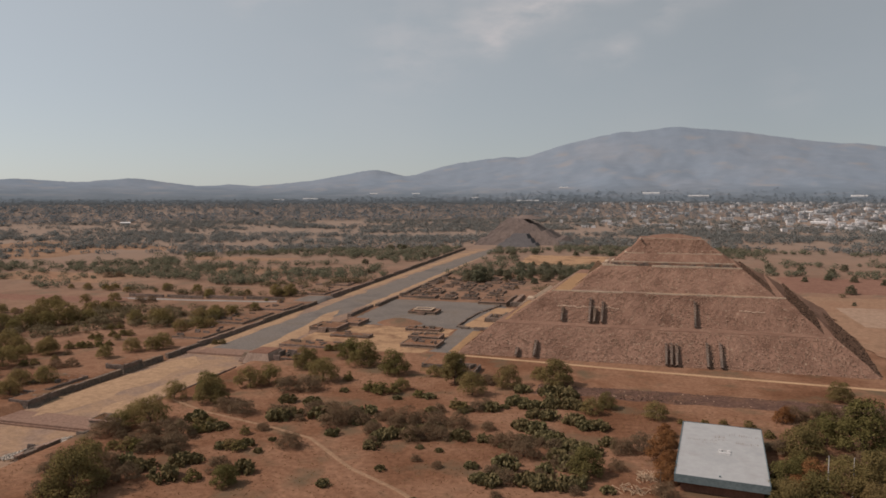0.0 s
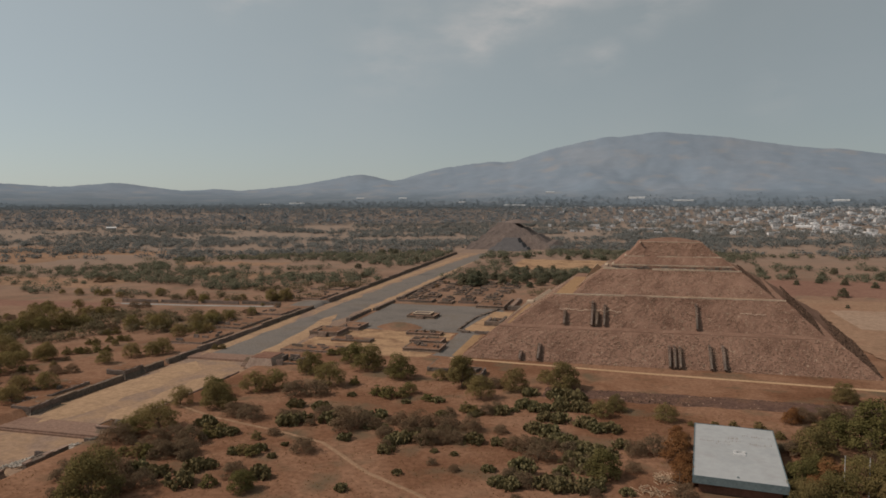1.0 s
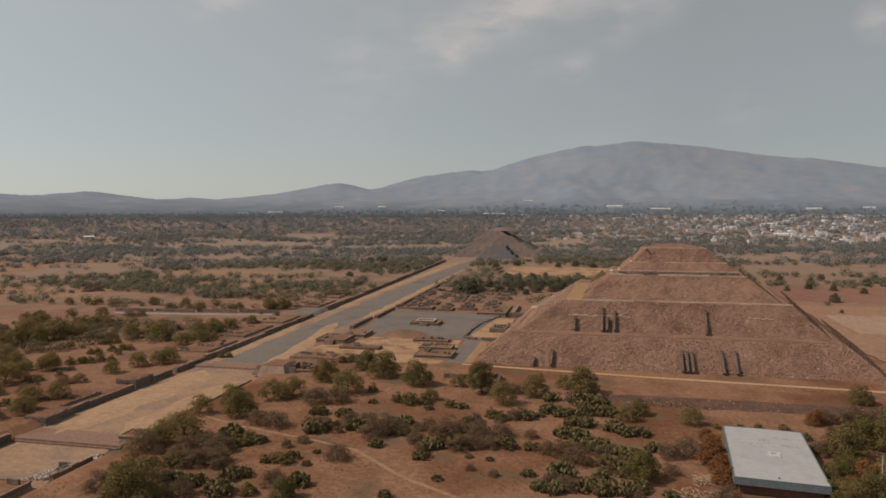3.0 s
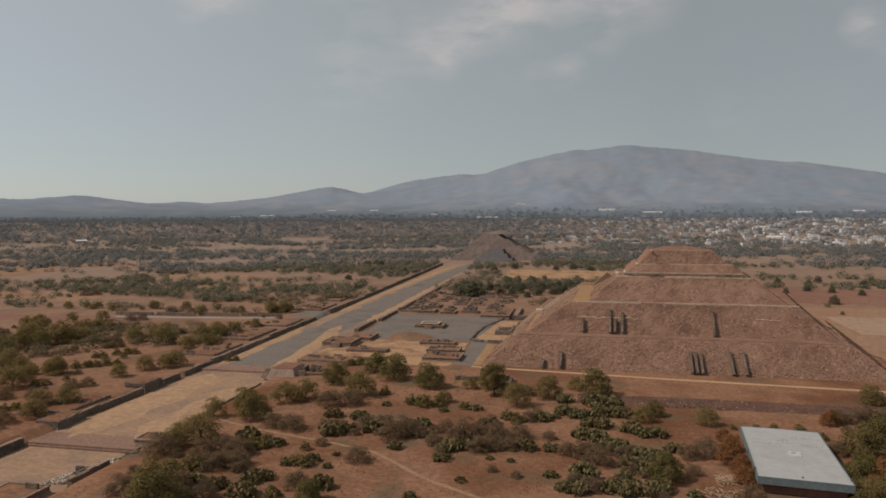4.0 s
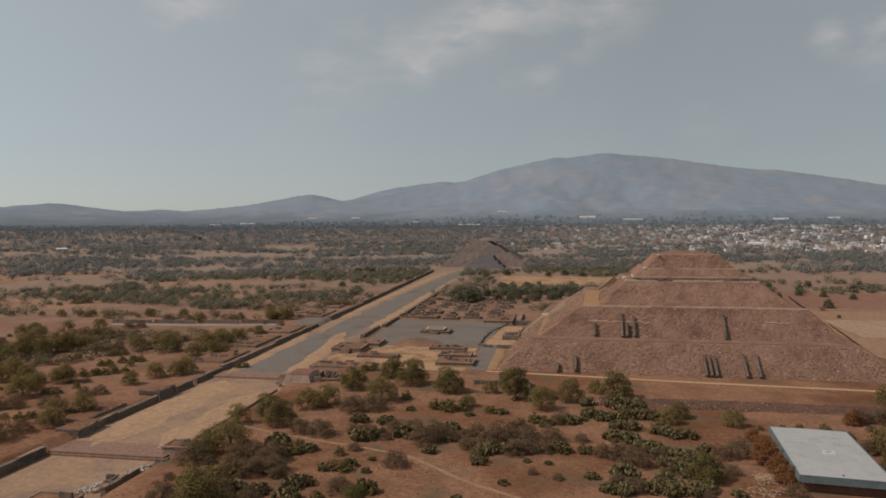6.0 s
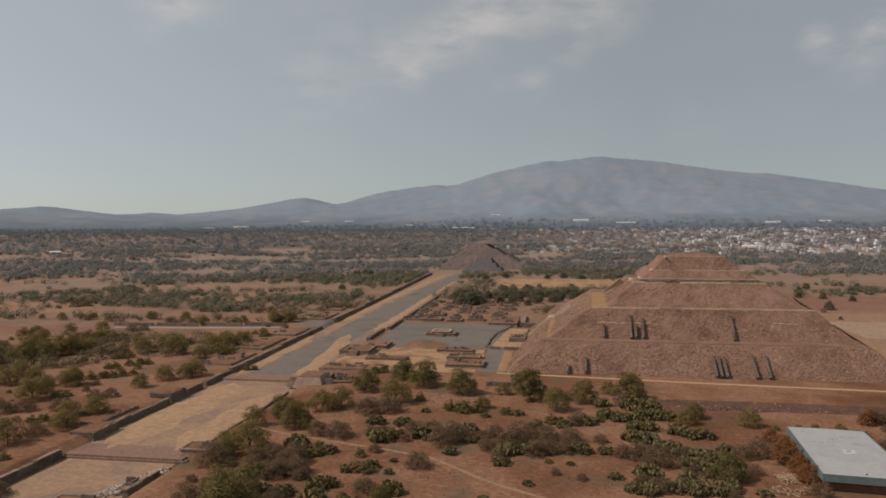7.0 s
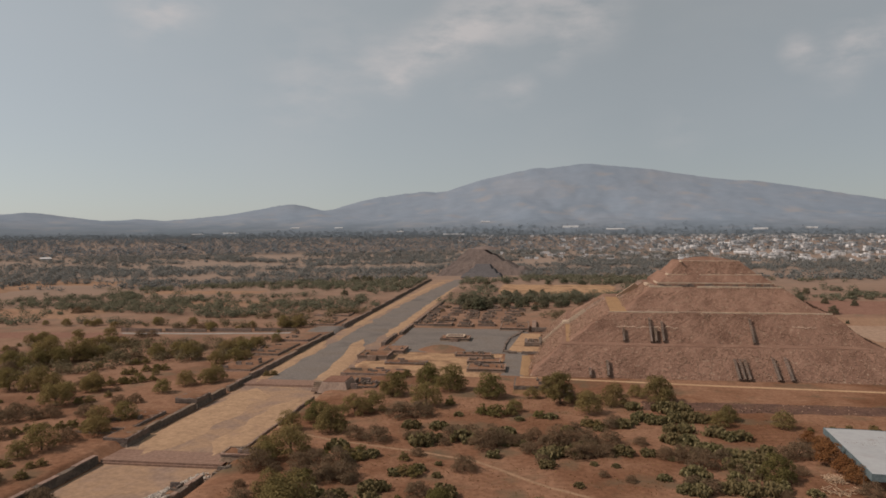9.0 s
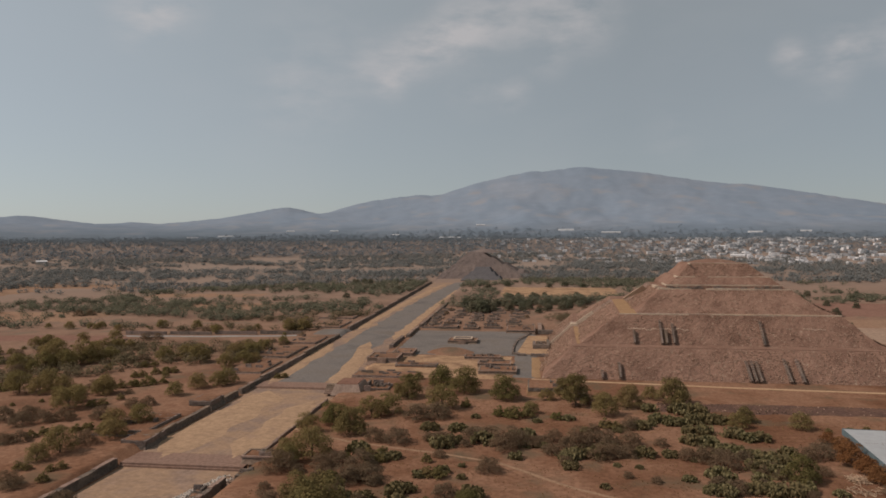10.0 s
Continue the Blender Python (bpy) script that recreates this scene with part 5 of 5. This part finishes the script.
for x, y, s in ((-179.2, 386.9, 2.41), (-174.6, 389.2, 2.41), (-140.4, 326.1, 2.15), (-123.5, 311.0, 2.33), (-118.9, 309.8, 2.33), (-115.7, 308.2, 2.86), (-110.1, 310.1, 2.86), (-96.5, 306.8, 1.99), (-75.7, 294.5, 2.18), (-71.3, 292.7, 2.18), (-178.2, 241.8, 1.24), (-169.3, 240.9, 2.36), (-164.9, 243.7, 2.36), (-167.9, 235.7, 1.84), (-164.5, 238.0, 1.84), (-147.1, 239.6, 1.69), (-144.6, 224.4, 2.15), (-140.6, 223.8, 2.15), (-140.5, 196.2, 2.17), (-186.7, 213.3, 1.81), (-180.3, 212.9, 2.52), (-175.9, 213.2, 2.52), (-324.4, 327.0, 2.11), (-330.8, 312.0, 2.28), (-327.4, 315.8, 2.28), (-364.0, 418.2, 2.82), (-359.4, 422.3, 2.82), (-344.1, 397.2, 2.87), (-339.4, 401.4, 2.87), (-334.7, 402.5, 2.87)):
    plant("bush" + str(rnd.randrange(COUNT["bush"])), x, y, s)
for x, y, s in ((-336.4, 361.8, 2.49), (-332.4, 362.7, 2.49), (-328.4, 366.5, 2.49), (-324.4, 370.3, 2.49), (-342.7, 357.3, 2.88), (-338.1, 361.7, 2.88), (-309.2, 267.9, 2.35), (-305.8, 271.9, 2.35), (-352.4, 387.3, 2.65), (-348.2, 388.3, 2.65), (-263.5, 395.7, 1.88), (-260.1, 398.3, 1.88), (18.7, 299.5, 1.12), (28.0, 300.6, 1.32), (35.4, 302.6, 1.33), (45.1, 301.7, 1.71), (51.0, 291.5, 1.67), (-408.7, 343.7, 2.89), (-404.3, 348.2, 2.89), (-323.6, 258.8, 2.2), (-320.2, 262.3, 2.2), (-298.2, 218.7, 1.91), (-295.2, 218.9, 1.91), (-280.6, 208.4, 1.78), (-285.1, 218.6, 1.56), (-282.5, 221.3, 1.56), (-480.0, 424.7, 2.82), (-475.6, 426.1, 2.82), (-471.2, 430.5, 2.82), (-466.8, 434.9, 2.82)):
    plant("bush" + str(rnd.randrange(COUNT["bush"])), x, y, s)
for x, y, s in ((-462.4, 436.3, 2.82),):
    plant("bush" + str(rnd.randrange(COUNT["bush"])), x, y, s)
for x, y, s in ((-160.9, 301.2, 2.26), (-151.7, 305.1, 2.26), (-132.5, 270.8, 1.74), (-125.3, 273.5, 1.74), (-118.7, 259.7, 2.13), (-114.3, 266.4, 2.01), (-76.9, 336.9, 1.53), (-70.3, 338.1, 1.53), (-43.5, 254.0, 1.73), (-38.1, 246.4, 1.92), (-40.1, 221.5, 1.4), (-98.8, 272.1, 1.6), (-89.8, 266.2, 2.14), (-84.8, 270.0, 1.69), (-77.6, 271.5, 1.69), (-78.0, 254.1, 1.49), (-71.6, 255.5, 1.49), (-81.8, 251.1, 1.72), (-123.7, 231.3, 1.8), (-68.5, 270.0, 1.66), (-56.2, 270.7, 1.08), (-136.1, 204.5, 1.53), (-171.4, 214.7, 1.79), (-164.6, 219.0, 1.79), (-184.9, 230.3, 1.48), (-179.3, 234.1, 1.48), (-163.1, 262.9, 1.99), (-172.7, 264.8, 1.76), (-169.7, 229.9, 1.98), (-199.9, 225.7, 2.14)):
    plant("brush" + str(rnd.randrange(COUNT["brush"])), x, y, s)
for x, y, s in ((-173.0, 192.9, 2.13), (-190.4, 190.3, 1.82), (-308.6, 311.8, 1.67), (-303.0, 317.0, 1.67), (-312.9, 290.5, 1.95), (-426.2, 527.8, 2.0), (-419.2, 533.4, 2.0), (-292.5, 250.1, 2.05), (-166.4, 185.8, 1.51), (-161.6, 190.9, 1.51), (-177.6, 171.8, 1.49), (-173.2, 174.2, 1.49), (76.5, 265.3, 1.7), (83.5, 261.0, 1.7), (86.8, 309.1, 1.96), (94.8, 307.6, 1.96), (77.6, 321.6, 2.01), (85.8, 317.3, 2.01), (64.5, 315.9, 1.72), (71.7, 315.2, 1.72), (2.3, 264.1, 1.88), (10.0, 223.7, 1.36), (-4.1, 260.0, 1.55), (96.3, 302.7, 1.87), (103.9, 301.0, 1.87), (32.4, 206.9, 1.93), (51.8, 275.5, 1.49), (-342.6, 277.1, 2.2), (-335.1, 283.5, 2.2), (-327.6, 287.0, 2.2)):
    plant("brush" + str(rnd.randrange(COUNT["brush"])), x, y, s)
for x, y, s in ((-357.2, 284.0, 2.28), (-349.6, 290.9, 2.28), (-288.7, 202.1, 2.1), (-329.8, 250.0, 1.7), (-324.2, 252.4, 1.7), (-440.3, 378.7, 2.49), (-432.1, 386.3, 2.49), (-590.9, 679.3, 2.42), (-582.3, 685.9, 2.42), (-265.0, 197.2, 1.58)):
    plant("brush" + str(rnd.randrange(COUNT["brush"])), x, y, s)
for x, y, s in ((-133.9, 306.2, 1.0), (-152.2, 284.3, 1.64), (-139.8, 283.8, 1.75), (-139.9, 267.2, 1.67), (-127.7, 267.1, 2.16), (-144.7, 261.0, 2.15), (-115.2, 275.7, 1.74), (-110.4, 277.6, 1.74), (-105.6, 301.5, 0.97), (-91.1, 305.9, 1.26), (-60.6, 295.9, 1.75), (-51.5, 328.6, 1.77), (-50.7, 307.1, 1.96), (-45.1, 304.9, 1.96), (-45.9, 304.4, 1.58), (-41.5, 305.1, 1.58), (-38.0, 324.2, 2.47), (-31.0, 324.7, 2.47), (-34.3, 309.0, 2.17), (-28.1, 309.4, 2.17), (-27.7, 311.3, 1.8), (-22.7, 308.7, 1.8), (-43.3, 276.1, 1.96), (-37.7, 273.7, 1.96), (-39.7, 291.3, 1.88), (-34.3, 291.8, 1.88), (-23.9, 288.4, 1.98), (-18.7, 283.9, 1.86), (-13.5, 284.1, 1.86), (-9.2, 266.5, 1.49)):
    plant("cactus" + str(rnd.randrange(COUNT["cactus"])), x, y, s)
for x, y, s in ((-64.6, 257.4, 1.67), (-54.8, 258.5, 1.44), (-33.4, 266.2, 1.58), (-29.0, 266.7, 1.58), (-29.0, 260.9, 1.71), (-24.2, 258.3, 1.71), (-23.5, 259.4, 1.78), (-18.5, 256.6, 1.78), (-18.8, 256.0, 1.69), (-14.0, 256.2, 1.69), (-26.0, 245.1, 1.95), (-21.6, 240.3, 1.92), (-42.3, 233.9, 2.09), (-44.7, 218.3, 1.56), (-33.7, 222.6, 1.8), (-28.4, 221.7, 1.79), (-22.7, 222.7, 1.81), (-17.0, 225.6, 1.62), (-48.3, 219.1, 1.46), (-92.4, 252.5, 2.01), (-83.8, 253.4, 1.89), (-77.2, 265.5, 1.47), (-113.9, 248.7, 1.3), (-94.4, 248.2, 1.52), (-93.6, 239.0, 1.36), (-176.3, 250.5, 1.91), (-164.6, 240.4, 1.48), (-160.8, 242.9, 1.48), (-147.6, 223.6, 1.13), (-139.9, 228.4, 1.25)):
    plant("cactus" + str(rnd.randrange(COUNT["cactus"])), x, y, s)
for x, y, s in ((-132.3, 224.0, 0.78), (-152.0, 209.2, 1.52), (-149.0, 209.7, 1.3), (-152.9, 206.5, 1.72), (-150.3, 194.4, 2.16), (-127.8, 205.9, 1.76), (-170.8, 200.9, 1.85), (-162.0, 200.2, 1.6)):
    plant("cactus" + str(rnd.randrange(COUNT["cactus"])), x, y, s)
for x, y, s in ((-86.5, 333.3, 1.9), (-91.7, 348.5, 1.29), (79.8, 279.7, 2.33), (71.1, 236.4, 1.83)):
    plant("tall" + str(rnd.randrange(COUNT["tall"])), x, y, s)
for x, y, s in ((56.4, 244.5, 1.88), (59.3, 310.7, 1.48), (13.0, 272.0, 1.2), (12.0, 283.0, 1.0), (11.5, 247.0, 1.3), (10.1, 257.0, 1.92), (11.2, 237.6, 1.29), (50.3, 234.9, 1.59)):
    plant("rust" + str(rnd.randrange(COUNT["rust"])), x, y, s)
for x, y, s in ((-182, 757, 1.5), (-174, 765, 1.7), (-165, 760, 1.6), (-158, 770, 1.4), (-170, 778, 1.5), (-148, 766, 1.2), (-128, 775, 1.1), (-112, 780, 1.2), (-96, 778, 1.1), (-80, 784, 1.2), (-66, 780, 1.1)):
    plant("grove" + str(rnd.randrange(2)), x, y, s, 0.85)
# the rest of the thicket, sown between them
for x0, x1, y0, y1, n, kinds, lo, hi in ((-205, -130, 195, 250, 14, ("brush", "bush", "cactus"), 0.6, 1.0), (-100, 5, 190, 262, 26, ("cactus", "brush"), 0.6, 1.1),
                                         (52, 140, 215, 330, 26, ("tree", "rust", "brush"), 0.8, 1.2), (-440, -300, 200, 560, 60, ("tree", "brush", "brush", "bush", "pale"), 0.6, 1.2),
                                         (130, 260, 330, 620, 24, ("tree", "brush", "pale"), 0.7, 1.0), (-185, -50, 740, 810, 40, ("grove", "grove", "brush"), 0.9, 1.4), (-205, -110, 605, 740, 14, ("bush", "brush"), 0.8, 1.3), (-140, 0, 860, 880, 14, ("grove", "brush"), 0.7, 1.0)):
    for k in range(n):
        x, y = rnd.uniform(x0, x1), rnd.uniform(y0, y1)
        kind = rnd.choice(kinds)
        if clear(x, y, 1.0):
            plant(kind + str(rnd.randrange(COUNT[kind])), x, y, rnd.uniform(lo, hi))

# long thickets of thorn and prickly pear between the footpath and the ruins
for line, n, kinds in ((((-158, 269), (-134, 265), (-102, 268), (-75, 264)), 26, ("brush", "brush", "cactus")), (((-102, 268), (-95, 246)), 6, ("brush", "cactus")), (((-90, 287), (-73, 291), (-58, 300)), 9, ("brush", "cactus")),
                       (((-50, 250), (-39, 262), (-24, 250), (-27, 224), (-50, 226)), 24, ("brush", "brush", "cactus")), (((-200, 228), (-178, 222), (-160, 214)), 9, ("brush",))):
    for k in range(n):
        q = rnd.random() * (len(line) - 1)
        (x0, y0), (x1, y1), w = line[int(q)], line[int(q) + 1], q - int(q)
        x, y = x0 + (x1 - x0) * w + rnd.gauss(0, 2.2), y0 + (y1 - y0) * w + rnd.gauss(0, 2.6)
        kind = rnd.choice(kinds)
        plant(kind + str(rnd.randrange(COUNT[kind])), x, y, rnd.uniform(0.8, 1.4))
# lone trees on the bare fields
for x, y, s in ((188, 711, 1.5), (193, 812, 1.2), (166, 790, 1.0), (214, 800, 1.3), (236, 780, 1.2), (205, 850, 1.4), (180, 880, 1.3), (230, 900, 1.5), (262, 850, 1.3), (150, 905, 1.2), (290, 905, 1.4), (172, 640, 0.6)):
    plant("grove" + str(rnd.randrange(2)), x, y, s * 0.8)
# scrub and woods of the plain, too many to count
# tall dark trees north of the plaza and beside the avenue
for x, y, s in ((-170, 714, 2.0), (-160, 712, 2.3), (-163, 728, 2.2), (-150, 716, 1.8), (-132, 730, 1.5), (-118, 728, 1.4), (-92, 734, 1.5), (-76, 742, 1.4), (-136, 839, 1.5), (-125, 846, 1.3), (-106, 843, 1.7), (-91, 787, 1.5), (-101, 716, 1.1), (-171, 992, 1.5), (-144, 1019, 1.5), (-303, 764, 1.3), (-345, 861, 1.5), (-169, 773, 1.3),
                (-377, 1093, 1.9), (-384, 1072, 1.8), (-366, 1084, 1.8), (-392, 1086, 1.6), (-297, 968, 1.5), (-84, 1010, 1.4), (-60, 1030, 1.5), (-35, 1008, 1.4)):
    plant("grove" + str(rnd.randrange(COUNT["grove"])), x, y, s * 0.95, 0.8)


# clumps of grey thorn trees on the near western plain
for k in range(260):
    x, y = rnd.uniform(-620, -292), rnd.uniform(300, 600)
    if math.hypot(x, y) > 430 and clear(x, y, 2.0) and noise.noise(Vector((x * 0.012, y * 0.012, 6.0))) > -0.05:
        kind = rnd.choice(("pale", "pale", "bush", "brush"))
        plant(kind + str(rnd.randrange(COUNT[kind])), x, y, rnd.uniform(1.0, 1.9))


def woods(name, mat, label, r0, r1, gap, size, per, leaf, seed, density, az0=-62, az1=40):
    rng = np.random.default_rng(seed)
    area = math.radians(az1 - az0) * (r1 * r1 - r0 * r0) / 2
    n = int(area / gap ** 2)
    az = np.radians(rng.uniform(az0, az1, n))
    r = np.sqrt(rng.uniform(r0 * r0, r1 * r1, n))
    spots = []
    for a, d in zip(az, r):
        x, y = d * math.sin(a), d * math.cos(a)
        if not clear(x, y) or x > -300 and y < 600 and x < 130 or -214 < x < -92 and y < 748:
            continue
        v = 1.2 * noise.noise(Vector((x * 0.0042, y * 0.012, 0.3))) + 0.6 * noise.noise(Vector((x * 0.016, y * 0.03, 5.3)))
        wx, wy = x + 60 * noise.noise(Vector((x * 0.006, y * 0.006, 8.1))), y + 60 * noise.noise(Vector((x * 0.006, y * 0.006, 2.7)))
        plot = noise.cell(Vector((math.floor(wx / 150) * 7.31 + 0.5, math.floor(wy / 85) * 3.77 + 0.5, 4.5)))
        edge = min(wx % 150, wy % 85) < 11
        if plot < 0.0 and not edge and r0 < 1900:
            v -= 0.55
        if -650 < x < -285 and 505 < y < 578 and d < 860:
            continue
        if d > 1650 and -0.05 < a < 0.55 and rng.random() < 0.42:
            continue
        if x > 100 and y < 1080:
            v -= 0.42
        if r0 > 1100:
            v += 1.1 * noise.noise(Vector((x * 0.0026, y * 0.0048, 12.7)))
        if d > 2950 and rng.random() < (d - 2950) / 650:
            continue
        if x < -285 and d < 545:
            continue
        if v + density < rng.random() * 0.5:
            continue
        z = plain_z(x, y) if r1 < 2600 else far_z(x, y)
        spots.append((x, y, z, size * rng.uniform(0.55, 1.3)))
    spots = np.array(spots)
    m = len(spots)
    c = np.repeat(spots, per, axis=0)
    k = m * per
    d = rng.normal(size=(k, 3))
    d /= np.linalg.norm(d, axis=1)[:, None]
    rad = c[:, 3] * (0.35 + 0.65 * rng.random(k) ** 0.5)
    pos = c[:, :3] + d * rad[:, None] * np.array([1, 1, 0.55])
    pos[:, 2] += c[:, 3] * 0.62
    soft = 0.95 if r0 < 1100 else 0.6 if r0 < 1900 else 0.2
    a = d * soft + np.array([-0.1, 0, 0.75]) + rng.normal(size=(k, 3)) * soft * 0.3
    a /= np.linalg.norm(a, axis=1)[:, None]
    u = np.cross(a, rng.normal(size=(k, 3)))
    u /= np.linalg.norm(u, axis=1)[:, None]
    v = np.cross(a, u)
    s = (leaf * rng.uniform(0.6, 1.4, k) * (0.6 + 0.4 * c[:, 3] / size))[:, None]
    pts = np.stack([pos - u * s, pos - v * s * 0.8, pos + u * s, pos + v * s * 0.8], axis=1)
    return tagged(quads(name, pts, leaf, mat), label, "woods", kind="stuff")


def far_z(x, y):
    return plain_z(x, y) if math.hypot(x, y) <= FOOT else max(plain_z(x, y), hill_z(x, y))


woods("near_scrub", SCRUB, "olive-brown thorn scrub on the dry plain", 430, 760, 9.4, 5.0, 130, 0.5, 7, 0.62)
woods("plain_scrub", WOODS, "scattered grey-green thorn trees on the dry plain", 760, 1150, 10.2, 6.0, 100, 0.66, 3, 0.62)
woods("far_woods", WOODS_FAR, "dense low woods across the plain, hazed in colour", 1150, 2000, 12.5, 7.4, 42, 1.2, 4, 0.7)
woods("distant_woods", WOODS_HAZED, "distant woods below the hills, haze put into their blue-grey colour", 2000, 3600, 15.0, 8.5, 14, 2.4, 5, 1.1)

# dry grass tufts over the near ground
rng = np.random.default_rng(9)
n = 15000
gxy = np.stack([rng.uniform(-215, 140, n), rng.uniform(175, 345, n)], axis=1)
gxy = np.array([(x, y) for x, y in gxy if noise.noise(Vector((x * 0.03, y * 0.03, 8))) + 0.35 > 0 and not (12 < x < 50 and 222 < y < 290) and not (-48 < x and y > 318)])
gpos = np.array([(x, y, ground_z(x, y)) for x, y in gxy])
n = len(gpos)
turn = rng.uniform(0, 6.28, n)
u = np.stack([np.cos(turn), np.sin(turn), np.zeros(n)], axis=1) * rng.uniform(0.12, 0.35, n)[:, None]
lean = np.stack([rng.normal(size=n) * 0.15, rng.normal(size=n) * 0.15, rng.uniform(0.08, 0.28, n)], axis=1)
tagged(quads("dry_grass", np.stack([gpos - u, gpos + u, gpos + u * 0.7 + lean, gpos - u * 0.7 + lean], axis=1), 1, GRASS), "sparse tufts of dry yellow-brown grass", "grass", kind="stuff")

# ---- the town below the mountain ----
def house_kind(w, d, h, seed):
    rr = random.Random(seed)
    bm = bmesh.new()
    slab(bm, -w / 2, w / 2, -d / 2, d / 2, -1.5, h, 0, 0, 40)
    if rr.random() < 0.6:
        slab(bm, -w / 2 + 0.3, 0, -d / 2 + 0.3, d / 2 - 1.5, h - 0.1, h + 2.6, 0, 0, 40)
    a = bpy.data.meshes.new("wall")
    bm.to_mesh(a)
    bm.free()
    a.materials.append(PLASTER)
    bm = bmesh.new()
    for x0, x1, y0, y1 in ((-w / 2 - 0.1, w / 2 + 0.1, -d / 2 - 0.1, -d / 2 + 0.25), (-w / 2 - 0.1, w / 2 + 0.1, d / 2 - 0.25, d / 2 + 0.1), (-w / 2 - 0.1, -w / 2 + 0.25, -d / 2 + 0.26, d / 2 - 0.26), (w / 2 - 0.25, w / 2 + 0.1, -d / 2 + 0.26, d / 2 - 0.26)):
        slab(bm, x0, x1, y0, y1, h, h + 0.6, 0, 0, 40)
    b = bpy.data.meshes.new("parapet")
    bm.to_mesh(b)
    bm.free()
    b.materials.append(PLASTER)
    wins = []
    for k in range(3):
        for lev in range(1 if h < 4.5 else 2):
            bm = bmesh.new()
            x = -w / 2 + w * (k + 0.5) / 3
            slab(bm, x - 0.8, x + 0.8, -d / 2 - 0.05, -d / 2 + 0.2, 1.0 + lev * 2.8, 2.5 + lev * 2.8, 0, 0, 5)
            c = bpy.data.meshes.new("window")
            bm.to_mesh(c)
            bm.free()
            c.materials.append(DARK)
            wins.append(c)
    return a, b, wins


PLASTER_TOWN = material("town_plaster", [(0.20, 0.195, 0.195), (0.36, 0.36, 0.365), (0.60, 0.60, 0.61), (0.24, 0.225, 0.22)], 0.05, 0.3, 0.0, mix=0.2)
HOUSES = [house_kind(10, 9, 3.4, 1), house_kind(12, 10, 6.2, 2), house_kind(15, 10, 3.6, 3), house_kind(9, 12, 6.0, 4), house_kind(20, 12, 6.4, 6)]
hr = random.Random(21)
for k in range(290):
    az = radians(hr.triangular(-9, 30, 17))
    d = 1680 + 1150 * hr.random() ** 0.9
    x, y = d * math.sin(az), d * math.cos(az)
    a, b, wins = hr.choice(HOUSES)
    ob = new("house")
    ob.matrix_world = pose(x, y, far_z(x, y), 0, 0, hr.choice((0, 12, 90, 100, -10)))
    tagged(ob, "flat-roofed pale plastered house in the distant town", "house", "town houses")
    for n, me in [("wall", a), ("parapet", b)] + [("window", w) for w in wins]:
        c = new(n, me)
        c.parent = ob
# the rest of the town, roof behind roof
rng = np.random.default_rng(77)
boxes = []
for k in range(400):
    az = radians(hr.triangular(-14, 32, 15))
    d = 1650 + 1300 * hr.random()
    x, y = d * math.sin(az), d * math.cos(az)
    w, dd, h = hr.uniform(4, 9), hr.uniform(3.5, 7), hr.uniform(3, 7.5)
    z = far_z(x, y)
    corner = [np.array((x + a * w, y + b * dd, z + c)) for a, b, c in ((-1, -1, -1), (1, -1, -1), (1, 1, -1), (-1, 1, -1), (-1, -1, h), (1, -1, h), (1, 1, h), (-1, 1, h))]
    for f in ((0, 1, 5, 4), (1, 2, 6, 5), (2, 3, 7, 6), (3, 0, 4, 7), (4, 5, 6, 7)):
        boxes.append([corner[i] for i in f])
tagged(quads("town_houses", np.array(boxes), 1, PLASTER_TOWN), "mass of small pale flat-roofed houses in the town", "town", kind="stuff")
# long white roofs at the foot of the mountain
for az, d, length in ((-6.46, 2950, 90), (-8.66, 3150, 95), (0.92, 3450, 75), (4.4, 3330, 85), (15.05, 3380, 60), (-12.89, 3420, 30), (-26.13, 3450, 70), (-28.6, 3420, 45), (-17.7, 3700, 40), (-21.1, 3750, 40), (2.6, 2980, 45), (11.8, 2300, 30), (12.6, 1950, 34), (-5.8, 3800, 45), (18.5, 3450, 45), (-39.8, 1977, 22)):
    x, y = d * math.sin(radians(az)), d * math.cos(radians(az))
    ob = empty("warehouse", x, y, far_z(x, y), -az, "long white-roofed warehouse in the distance", "warehouse", "warehouses")
    h = 3.2 if length > 20 else 2.6
    block("wall", -length / 2, length / 2, -9, 9, -3, h, PLASTER, ob, 0, 0, 100)
    bm = bmesh.new()
    e, dd, top = length / 2 + 1, 9.5, h + 2.6
    v = [bm.verts.new(q) for q in ((-e, -dd, h), (e, -dd, h), (e, dd, h), (-e, dd, h), (-e, 0, top), (e, 0, top))]
    for f in ((0, 1, 5, 4), (2, 3, 4, 5), (1, 2, 5), (3, 0, 4), (3, 2, 1, 0)):
        bm.faces.new([v[i] for i in f])
    part("roof", bm, WHITEROOF, ob)
